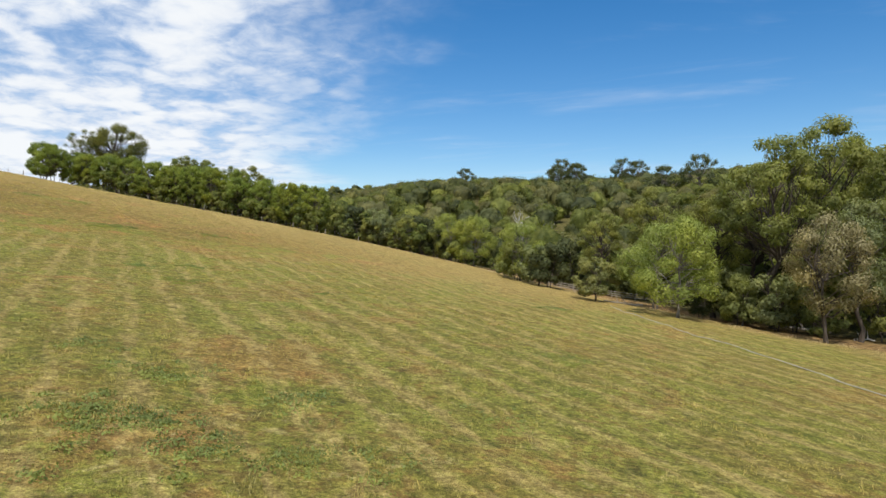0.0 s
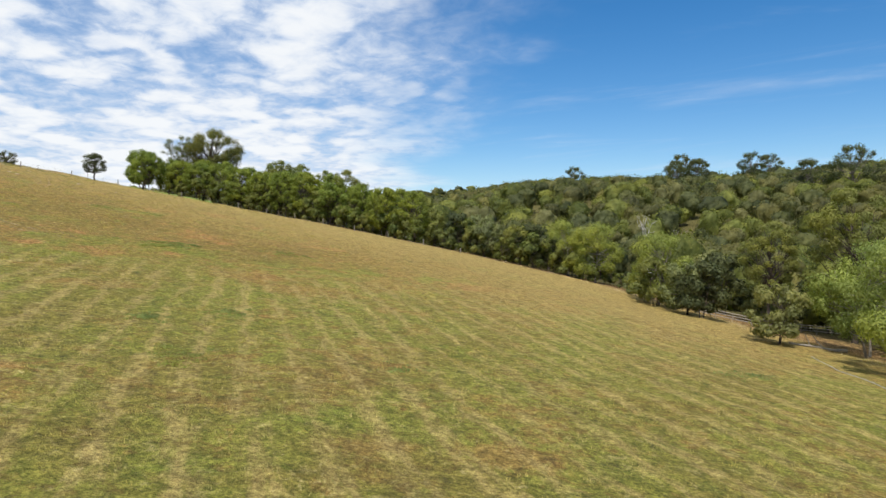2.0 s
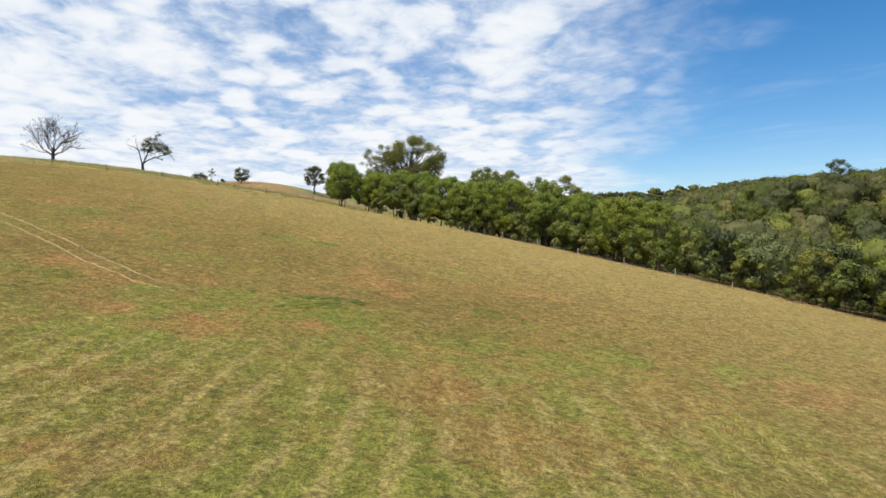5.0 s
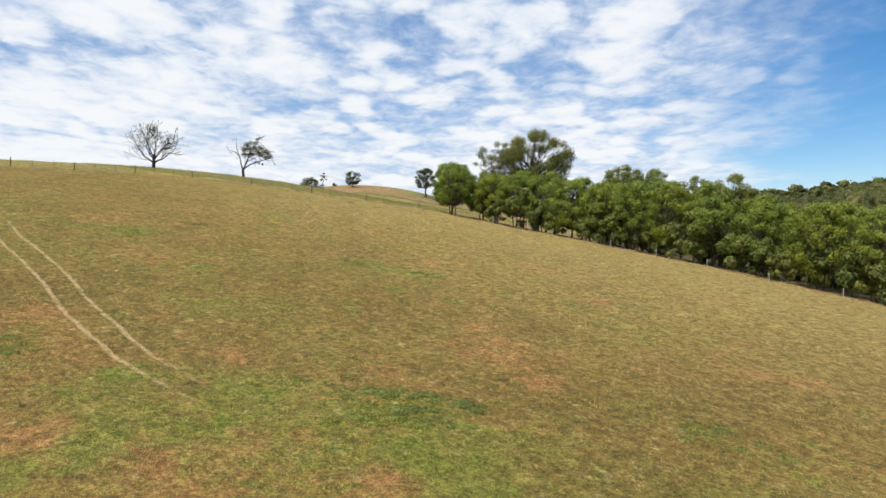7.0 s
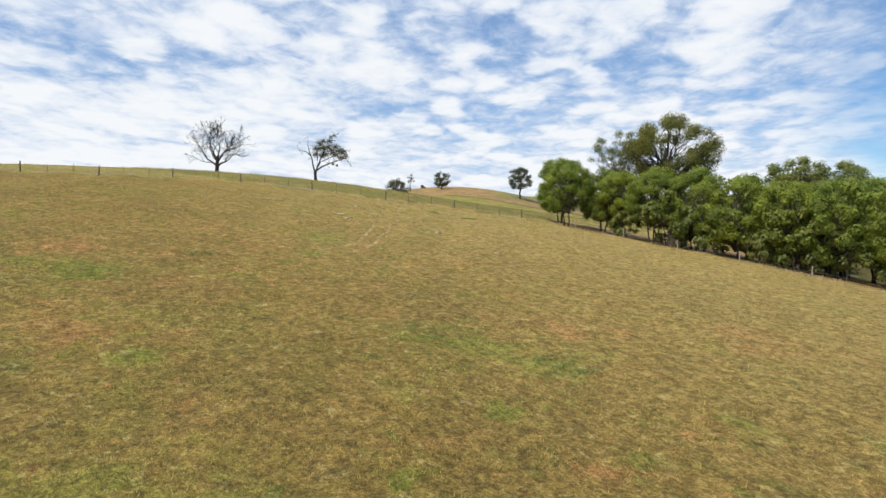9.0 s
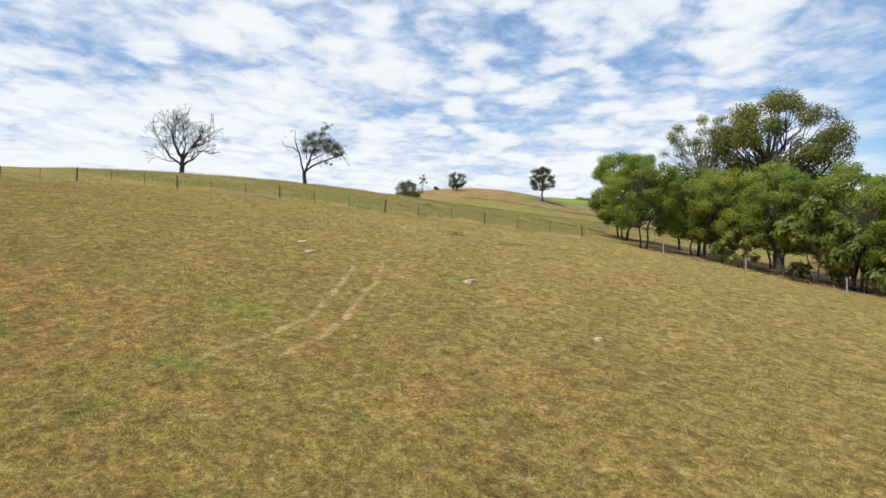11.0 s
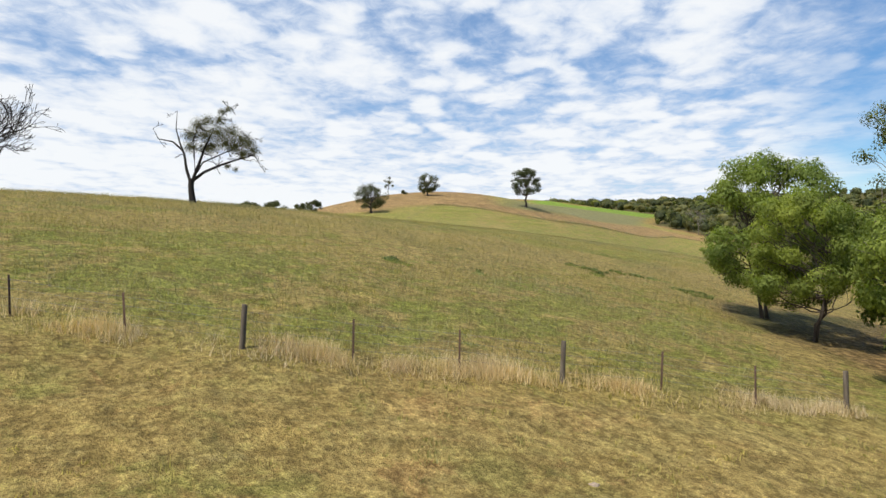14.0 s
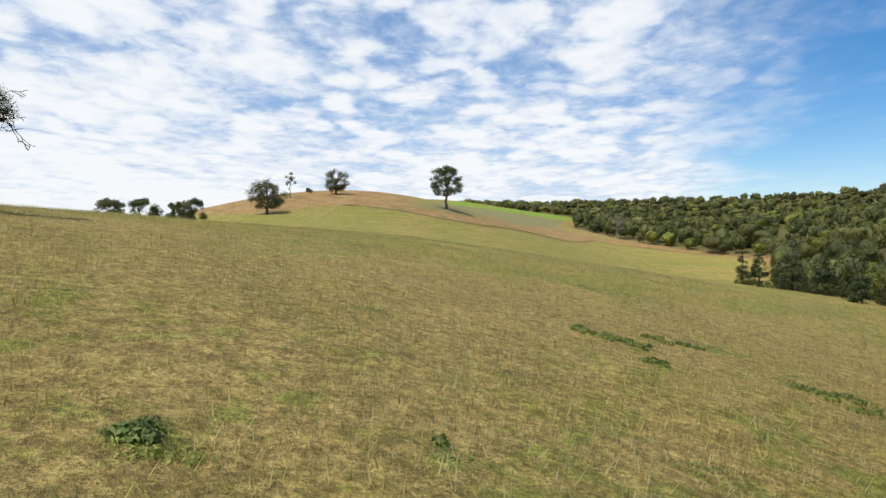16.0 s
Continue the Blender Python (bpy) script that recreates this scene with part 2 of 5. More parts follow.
        height = k.math("ADD", k.math("MULTIPLY", fine, 0.35), k.math("ADD", k.math("MULTIPLY", grain, 0.25), k.math("ADD", k.math("MULTIPLY", small, 1.7), k.math("MULTIPLY", patch, 1.2))))
        bump(k, bsdf, height, 0.85, 0.12)
    return material("pasture", build)


def leaf_material(name, dark, light, gloss=0.65, clear=0.25, spread=0.30):
    def build(k, bsdf, out):
        isle = k.add("ShaderNodeNewGeometry").outputs["Random Per Island"]
        at = k.add("ShaderNodeTexCoord").outputs["Object"]
        own = k.add("ShaderNodeObjectInfo").outputs["Random"]
        t = k.math("ADD", k.math("MULTIPLY", isle, spread), k.math("MULTIPLY", k.noise(at, 0.55, 3, 0.6), 1.10 - spread))
        colour = k.mix(k.clamp01(t, 0.15, 0.95), dark, light)
        broad = k.clamp01(k.noise(at, 0.13, 2, 0.5), 0.36, 0.64)
        colour = k.mix(1.0, colour, k.mix(broad, (0.86, 0.90, 0.98), (1.10, 1.06, 0.88)), "MULTIPLY")
        colour = k.mix(1.0, colour, k.mix(own, (0.90, 0.95, 1.0), (1.10, 1.02, 0.84)), "MULTIPLY")
        k.link(colour, bsdf.inputs["Base Color"])
        bsdf.inputs["Roughness"].default_value = gloss
        bsdf.inputs["Specular IOR Level"].default_value = 0.2
        thin = k.add("ShaderNodeBsdfTranslucent")
        k.link(k.mix(1.0, colour, (1.25, 1.35, 0.6), "MULTIPLY"), thin.inputs["Color"])
        both = k.add("ShaderNodeMixShader")
        both.inputs[0].default_value = clear
        k.link(bsdf.outputs[0], both.inputs[1])
        k.link(thin.outputs[0], both.inputs[2])
        k.link(both.outputs[0], out.inputs[0])
    return material(name, build)


def rough_material(name, dark, light, scale=3.0, rough=0.85, stretch=(1, 1, 1), relief=0.5, depth=0.02):
    def build(k, bsdf, out):
        at = k.mapping(k.add("ShaderNodeTexCoord").outputs["Object"], stretch)
        coarse = k.noise(at, scale, 6, 0.65, 0.3)
        fine = k.noise(at, scale * 9, 4, 0.7)
        t = k.math("ADD", k.math("MULTIPLY", coarse, 0.65), k.math("MULTIPLY", fine, 0.35))
        k.link(k.mix(k.clamp01(t, 0.30, 0.70), dark, light), bsdf.inputs["Base Color"])
        bsdf.inputs["Roughness"].default_value = rough
        bsdf.inputs["Specular IOR Level"].default_value = 0.25
        bump(k, bsdf, t, relief, depth)
    return material(name, build)


PASTURE = ground_material()
LEAF_WATTLE = leaf_material("wattle_leaves", (0.098, 0.132, 0.028), (0.345, 0.392, 0.086), clear=0.46)
LEAF_LIGHT = leaf_material("pale_green_leaves", (0.150, 0.190, 0.040), (0.410, 0.440, 0.125), clear=0.38)
LEAF_GUM = leaf_material("gum_leaves", (0.095, 0.112, 0.036), (0.315, 0.330, 0.112), clear=0.42)
LEAF_TALL = leaf_material("tall_gum_leaves", (0.060, 0.074, 0.028), (0.245, 0.250, 0.082), clear=0.38)
LEAF_GREY = leaf_material("grey_green_leaves", (0.120, 0.140, 0.062), (0.310, 0.325, 0.150), clear=0.4)
LEAF_DARK = leaf_material("dark_leaves", (0.034, 0.046, 0.020), (0.110, 0.122, 0.048))
LEAF_SAGE = leaf_material("sage_leaves", (0.060, 0.064, 0.036), (0.165, 0.165, 0.092))
LEAF_BROWN = leaf_material("brown_leaves", (0.190, 0.155, 0.070), (0.400, 0.335, 0.170))
LEAF_WOODS = leaf_material("woodland_leaves", (0.062, 0.082, 0.022), (0.255, 0.278, 0.076), clear=0.40, spread=0.42)
LEAF_OLIVE = leaf_material("olive_woodland_leaves", (0.066, 0.072, 0.032), (0.240, 0.238, 0.100), clear=0.40, spread=0.42)
# dark leaves, tinted blue-grey to put distance haze into their colour
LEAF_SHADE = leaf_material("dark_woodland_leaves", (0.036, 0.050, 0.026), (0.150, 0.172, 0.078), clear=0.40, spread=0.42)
WEED = leaf_material("weed_leaves", (0.100, 0.130, 0.042), (0.320, 0.365, 0.118), clear=0.3)
WEED_DARK = leaf_material("bramble_leaves", (0.055, 0.080, 0.024), (0.215, 0.255, 0.080), clear=0.3)
GRASS_DRY = leaf_material("dry_grass", (0.42, 0.30, 0.18), (0.80, 0.63, 0.43), gloss=0.8, clear=0.3, spread=0.55)
GRASS_MIXED = leaf_material("short_grass", (0.14, 0.14, 0.035), (0.54, 0.44, 0.18), gloss=0.8, clear=0.3, spread=0.55)
GRASS_SEED = leaf_material("seeding_grass", (0.20, 0.172, 0.065), (0.47, 0.385, 0.185), gloss=0.8, clear=0.3, spread=0.55)
BARK_DARK = rough_material("dark_bark", (0.035, 0.028, 0.022), (0.115, 0.092, 0.072), 2.5, stretch=(2, 2, 0.4))
BARK_PALE = rough_material("pale_bark", (0.10, 0.085, 0.068), (0.27, 0.24, 0.20), 1.6, stretch=(1.5, 1.5, 0.4))
BARK_DEAD = rough_material("dead_wood", (0.013, 0.010, 0.008), (0.036, 0.029, 0.024), 2.0, stretch=(2, 2, 0.4))
BARK_WHITE = rough_material("bleached_wood", (0.36, 0.34, 0.31), (0.60, 0.58, 0.54), 2.0, stretch=(2, 2, 0.4))
TIMBER = rough_material("weathered_timber", (0.065, 0.050, 0.036), (0.190, 0.155, 0.115), 4.0, stretch=(3, 3, 0.35), relief=0.7)
TIMBER_PALE = rough_material("pale_timber", (0.20, 0.175, 0.145), (0.42, 0.38, 0.32), 4.0, stretch=(3, 3, 0.35))
STEEL = rough_material("rusty_steel", (0.050, 0.028, 0.018), (0.130, 0.075, 0.048), 12.0, rough=0.7)
WIRE = rough_material("dull_wire", (0.14, 0.14, 0.135), (0.24, 0.235, 0.23), 20.0, rough=0.5)
ROCK = rough_material("lichened_rock", (0.34, 0.245, 0.165), (0.64, 0.50, 0.37), 6.0, relief=1.0, depth=0.05)
GRAVEL = rough_material("white_gravel", (0.50, 0.48, 0.44), (0.74, 0.72, 0.68), 3.0, relief=0.4)
PIPE = rough_material("grey_white_pipe", (0.26, 0.25, 0.22), (0.50, 0.48, 0.43), 3.0, rough=0.5)
WALL_PALE = rough_material("pale_sheet_wall", (0.42, 0.37, 0.28), (0.55, 0.50, 0.40), 1.5, rough=0.7)
ROOF_WHITE = rough_material("white_roof_sheet", (0.58, 0.58, 0.57), (0.76, 0.76, 0.75), 1.5, rough=0.5)

# ---------------------------------------------------------------- the lie of the land
# Broad swells of the land on three even lattices: far hills, middle hills, the paddock.
FAR_MOUNDS = [
    18.5, 26.5, -9.4, -0.3, 8, 4.1, -24.2, 6.8, -8.7, 35.2, 39.9, 15.3,
    -23.3, 6.6, 10.2, -0.9, -3.1, 31.5, 18.5, 28, 1.4, -9.2, 14.9, 47.8,
    -49.4, -1, 7.1, 10.5, 11.2, 19, 20.9, 24.2, 10.5, 30.3, 31.6, 28.9,
]
MID_MOUNDS = [
    14.1, -12.2, -15.4, 14.6, 20.1, -19.4, 1.4, 17.4, 5.1, -5.9, -16.2, 37.3,
    13.9, -6.7, 5.9, -0, -25.1, -34, -9, 7.8, 0.4, 3.3, 10.5, 10.6,
    1.6, -15.6, 1.9, 1.7, 1.7, 0.4, -5.9, -8.5, -4.2, -4.7, -1.5,
]
NEAR_MOUNDS = [
    8.3, 1.9, 2.1, 8.4, 4.9, 1.4, 7.4, -1.9, 1.5, 3.3, -1.3, 3.4,
    3.1, -2.1, 0.4, 4.6, -7.6, 8.9, -1.2, -3.2, -8.3, 8.5, -5, -5.2,
    -0.7, 4.7, -0, 1.6, 1.1, -6.7, -7.8, -4.6, -4.2, -8.9, -2.3, -1,
]

LATTICES = [
    (range(-900, 361, 250), range(-150, 1151, 260), 240.0, FAR_MOUNDS),
    (range(-440, 121, 92), range(180, 621, 108), 95.0, MID_MOUNDS),
    (range(-200, 61, 52), range(0, 241, 48), 55.0, NEAR_MOUNDS),
]


def land(x, y):
    x, y = np.asarray(x, float), np.asarray(y, float)
    z = np.zeros(np.broadcast(x, y).shape)
    for xs, ys, wide, swells in LATTICES:
        centres = [(a, b) for a in xs for b in ys]
        for (a, b), h in zip(centres, swells):
            z = z + h * np.exp(-((x - a) ** 2 + (y - b) ** 2) / (2 * wide * wide))
    return z


SWELLS = land


def land(x, y):
    """The swells, and over the paddock the small unevenness of the turf."""
    x, y = np.asarray(x, float), np.asarray(y, float)
    near = np.exp(-(((x + 60) / 260) ** 2 + ((y - 110) / 260) ** 2))
    lump = np.zeros(np.broadcast(x, y).shape)
    for wave, high, a, b in ((3.1, 0.035, 0.3, 1.2), (5.7, 0.06, 2.1, 0.4), (11.0, 0.09, 1.0, 2.6)):
        lump += high * (np.sin((x * math.cos(a) + y * math.sin(a)) * 6.283 / wave + np.sin(y / wave * 1.3)) * np.sin((x * math.cos(b) - y * math.sin(b)) * 6.283 / wave + np.cos(x / wave)))
    saddle = 3.6 * np.exp(-(((x - 25) / 120) ** 2 + ((y - 395) / 90) ** 2))
    return SWELLS(x, y) + lump * near - saddle


def ground_z(x, y):
    return float(land(x, y))


def inside(x, y, loop):
    """Which of the points lie in a closed plan."""
    odd = np.zeros(np.shape(x), bool)
    for (ax, ay), (bx, by) in zip(loop, loop[1:] + loop[:1]):
        if ay != by:
            odd ^= ((ay > y) != (by > y)) & (x < (bx - ax) * (y - ay) / (by - ay) + ax)
    return odd


def away(x, y, line):
    """Distance in plan from a line of points."""
    best = np.full(np.shape(x), 1e9)
    for (ax, ay), (bx, by) in zip(line, line[1:]):
        dx, dy = bx - ax, by - ay
        t = np.clip(((x - ax) * dx + (y - ay) * dy) / (dx * dx + dy * dy), 0, 1)
        best = np.minimum(best, np.hypot(x - ax - t * dx, y - ay - t * dy))
    return best


def soft(x, y, loop, wide):
    """1 inside a plan, 0 outside, with a soft border."""
    d = away(x, y, loop + loop[:1])
    return np.clip(0.5 + np.where(inside(x, y, loop), d, -d) / wide, 0, 1)


# spots of the turf (x, y, reach): fresh green growth, and bare or rust-coloured ground
GREEN_LOWER = [
    (6.3, 33.4, 1.7), (-0.7, 31.2, 1.5), (-7.9, 54.8, 1.9), (-5.3, 19.9, 1.1), (-19.8, 52, 2.4), (1.5, 22.3, 0.8), (13.5, 23.9, 1.5), (17.6, 63.6, 2.9),
    (5.1, 26, 1), (-6.7, 53.3, 1.7), (-10, 37.8, 1), (-9.3, 39.7, 0.7), (-12, 32.9, 0.7), (-9, 34.9, 0.6), (-1, 60.2, 2.3), (26.3, 80.7, 3.1),
    (-25.4, 53.9, 1.9), (13.8, 51.9, 2), (-40.8, 79.4, 3.4), (-37, 79, 1.8), (-42.1, 67.1, 2.9), (-24.4, 52.8, 1.1), (-21.5, 86.4, 2.8), (-14.3, 89.7, 2.4),
    (-12.1, 68.6, 1.4), (-4.6, 75.5, 1.8), (0.5, 73.5, 2.1), (-17.1, 63.1, 1.6), (-23.2, 63.1, 1.1),
]
GREEN_MIDDLE = [
    (-42.3, 81.6, 2.6), (-47.9, 78.6, 1.8), (-40.7, 82.2, 1.6), (-32.6, 89.3, 1.2), (-46.6, 75.8, 1.4), (-38, 81.1, 1.3), (-52.7, 75.6, 1.4), (-62.9, 101.7, 2.9),
    (-82.6, 91.4, 2.2), (-56.6, 97.4, 1.2), (-55.6, 91.7, 1), (-58.5, 102, 1.5), (-62.5, 92.9, 0.7), (-52, 98.4, 0.8), (-68.5, 89, 0.6), (-60.4, 85.5, 0.5),
    (-50.7, 103.3, 1.1), (-64.1, 91.2, 0.5), (-81.4, 105.1, 0.9), (-77.6, 110.1, 0.6), (-81.4, 111.5, 0.5), (-79.8, 110.6, 0.5), (-85.4, 120.2, 1.1), (-85.5, 109.2, 1.9),
    (-94.9, 118.6, 1.2), (-87, 118.3, 0.7), (-88.1, 137, 1.1), (-99.3, 115.9, 1.2),
]
GREEN_UPPER = [
    (-108.7, 129.4, 1.3), (-102, 131.6, 0.5), (-94.6, 136.5, 0.6), (-99.4, 132, 0.5), (-100.8, 135.1, 0.5), (-103.1, 130.1, 0.5), (-100.5, 124.4, 0.6), (-96.7, 134, 0.5),
    (-114.7, 143.6, 2.5), (-116.3, 137.8, 1.1), (-114.1, 140, 1), (-109.9, 148.8, 0.9), (-100.8, 150.3, 1.1), (-114.5, 147.7, 0.6), (-117.7, 156.5, 1.7), (-120.8, 141.5, 1.4),
    (-121.2, 161.5, 1.5), (-121.9, 151, 1), (-121.3, 170.9, 1.7), (-121.3, 158.3, 0.9), (-121.3, 151.6, 0.8), (-119.4, 151.6, 0.6), (-120.3, 150.2, 0.6), (-117.7, 155.2, 0.9),
    (-114.4, 160.9, 0.9), (-133.3, 156, 1.7), (-122.5, 155.4, 0.7),
]
RUST_LOWER = [
    (-7.4, 24.6, 2.5), (-6.9, 15.1, 2.4), (2.6, 34.7, 0.9), (-7.8, 12.3, 0.8), (-6.3, 27.4, 1.2), (-22.9, 69, 2.9), (5.7, 58.6, 1.8), (-7.6, 37.2, 1.1),
    (-3.3, 38.5, 1.1), (-21.4, 69.1, 2.9), (-21.5, 60.7, 1), (-42.8, 70.7, 2.6), (-43.8, 91.2, 4.1), (-19.1, 55.8, 1.1), (-10.7, 87.6, 4.2), (-31.3, 59, 1.8),
    (-0.6, 83.8, 2.2), (-13.7, 65.1, 1.4), (-32.2, 56.8, 2.2), (-27.8, 71.3, 3.5),
]
RUST_MIDDLE = [
    (-47.8, 94.9, 2.1), (-45.5, 84.8, 1.4), (-45.5, 93.3, 1), (-45.3, 108, 1.8), (-39.4, 120.3, 2.4), (-33.2, 100, 3.1), (-63.8, 76.2, 1.8), (-56.5, 74.9, 1.5),
    (-44.4, 71.8, 1.2), (-51.4, 80.5, 1.3), (-36.1, 95.7, 1.6), (-49, 70, 1.2), (-39.2, 76.9, 0.8), (-30.3, 101, 1.4), (-39.9, 89.3, 1.4), (-60.6, 107.6, 1.5),
    (-52.4, 96.8, 0.8), (-51.8, 101.7, 0.8), (-90.4, 91.9, 2.6), (-87.8, 101.2, 2.2), (-72, 87.7, 1.6), (-54.6, 114.8, 2), (-59, 109.3, 0.9),
]
RUST_UPPER = [
    (-103.1, 136.8, 1.1), (-91.1, 115.6, 0.7), (-85.5, 130.4, 0.7), (-87.9, 118, 0.6), (-88.8, 121, 0.5), (-90.2, 140.1, 1.7), (-89.9, 129.4, 1), (-101.5, 134, 0.7),
    (-100.9, 139.5, 0.6), (-105.6, 125.9, 1), (-101.3, 129.2, 0.8), (-100.6, 126, 0.7), (-98.7, 129.9, 0.6), (-94.3, 137.7, 0.9), (-106.3, 164.5, 2.2), (-102.5, 156.6, 1.4),
    (-108.6, 161.9, 1.5), (-80.7, 109.2, 0.8), (-82.5, 111.1, 0.6), (-97.2, 112.3, 0.8),
]


def spots(x, y, places):
    """Soft round stains, strongest where they overlap."""
    best = np.zeros(np.shape(x))
    for a, b, r in places:
        best = np.maximum(best, np.exp(-0.5 * ((x - a) ** 2 + (y - b) ** 2) / (0.58 * r + 0.25) ** 2))
    return best


FENCE_LINE = [(-131.0, 79.0), (-131.2, 88.5), (-130.6, 97.5), (-129.4, 105.6), (-127.0, 113.8), (-122.5, 121.1), (-116.1, 128.1), (-108.8, 134.8), (-102.9, 141.9), (-97.1, 149.2)]
COPSE_FENCE = [(-97.1, 149.2), (-90.0, 151.6), (-79.6, 150.6), (-70.5, 149.3), (-58.0, 146.5), (-46.0, 142.5), (-30.0, 138.5), (-14.0, 135.5)]
TREE_EDGE = [(52, 20), (44, 42), (38, 58), (32, 68), (27, 84), (20, 106), (13, 124), (4, 136), (-12, 139.5), (-28, 142), (-49, 147), (-64, 151.5), (-80, 153), (-92, 154.5)]
COPSE_FLOOR = TREE_EDGE + [(-99, 160), (-107, 166), (-111, 175), (-106, 188), (-92, 196), (-88, 218), (-103, 240), (-118, 268), (-132, 296), (-140, 340), (-149, 400), (-159, 470), (-173, 514), (-238, 536), (-300, 552), (-322, 625), (-343, 690), (-450, 740), (-650, 825), (-650, 1150), (420, 1100), (520, 300), (300, -60), (90, -40)]
BRACKEN = [(-265, 256), (-253, 262), (-253, 279), (-251, 288), (-240, 300), (-230, 310), (-227, 328), (-240, 393), (-262, 505), (-234, 524), (-188, 525), (-172, 515), (-178, 520), (-238, 540), (-296, 528), (-297, 480), (-250, 364), (-244, 330), (-249, 322), (-340, 410), (-350, 330), (-340, 270)]
GREY_FIELD = [(-249, 322), (-244, 330), (-250, 364), (-297, 480), (-296, 528), (-330, 612), (-346, 596), (-358, 572), (-378, 549), (-391, 545), (-262, 345)]
VINEYARD = [(-391, 545), (-378, 549), (-358, 572), (-346, 596), (-330, 612), (-355, 716), (-379, 717), (-426, 749), (-383, 615), (-388, 588), (-420, 610), (-410, 560)]
DARK_LINE = [(-251, 288), (-240, 300), (-230, 310), (-227, 328), (-240, 393), (-262, 505), (-234, 524), (-188, 525), (-172, 515)]
TRACKS = [
    [(-40.6, 77.0), (-43.4, 76.5), (-47.9, 75.9), (-52.9, 76.0), (-58.4, 76.5), (-63.9, 77.3), (-70.4, 78.7), (-76.9, 79.7), (-82.7, 80.5), (-93, 82.3)],
    [(-42.6, 77.8), (-47.9, 77.2), (-52.4, 77.3), (-56.4, 77.8), (-60.0, 78.4), (-65.5, 79.3), (-71.9, 80.7), (-78.1, 81.6), (-85.0, 82.5), (-96, 84.6)],
    [(-80.6, 103.2), (-81.4, 105.8), (-82.1, 108.4), (-83.1, 110.8), (-85.7, 113.7), (-89.3, 117.3), (-92.1, 119.7)],
    [(-79.2, 105.6), (-80.4, 108.4), (-81.0, 109.9), (-82.7, 112.3), (-84.5, 114.2), (-86.6, 116.7), (-89.1, 119.1), (-92.9, 122.0)],
    [(-51.3, 98.9), (-48.5, 96.9), (-46.2, 94.1), (-43.9, 91.4), (-41.9, 89.9)],
    [(-48.3, 98.3), (-45.6, 95.0), (-42.9, 91.9), (-40.8, 90.0)],
]
HILL_TRACK = [(-272, 312), (-262, 302), (-254, 291), (-242, 274), (-228, 254), (-205, 232), (-178, 205), (-156, 183)]


def axis(breaks):
    """Plan coordinates whose spacing widens away from the walk."""
    out = []
    for a, b, step in breaks:
        out += list(np.arange(a, b, step))
    return np.array(out + [breaks[-1][1]], float)


def mesh_of(name, verts, faces, mat, smooth=False, normals=None):
    """A mesh from arrays: verts (n, 3), faces (m, 3 or 4), with normals of its own where given."""
    me = bpy.data.meshes.new(name)
    verts, faces = np.asarray(verts, np.float32), np.asarray(faces, np.int32)
    n = faces.shape[1]
    me.vertices.add(len(verts))
    me.vertices.foreach_set("co", verts.ravel())
    me.loops.add(faces.size)
    me.loops.foreach_set("vertex_index", faces.ravel())
    me.polygons.add(len(faces))
    me.polygons.foreach_set("loop_start", np.arange(0, faces.size, n, dtype=np.int32))
    if smooth:
        me.polygons.foreach_set("use_smooth", np.ones(len(faces), bool))
    me.materials.append(mat)
    me.update(calc_edges=True)
    if normals is not None:
        me.attributes.new("custom_normal", "FLOAT_VECTOR", "POINT").data.foreach_set("vector", np.asarray(normals, np.float32).ravel())
    return me


def part(name, me, parent, label=""):
    ob = new(name, me)
    ob.parent = parent
    return tagged(ob, label)


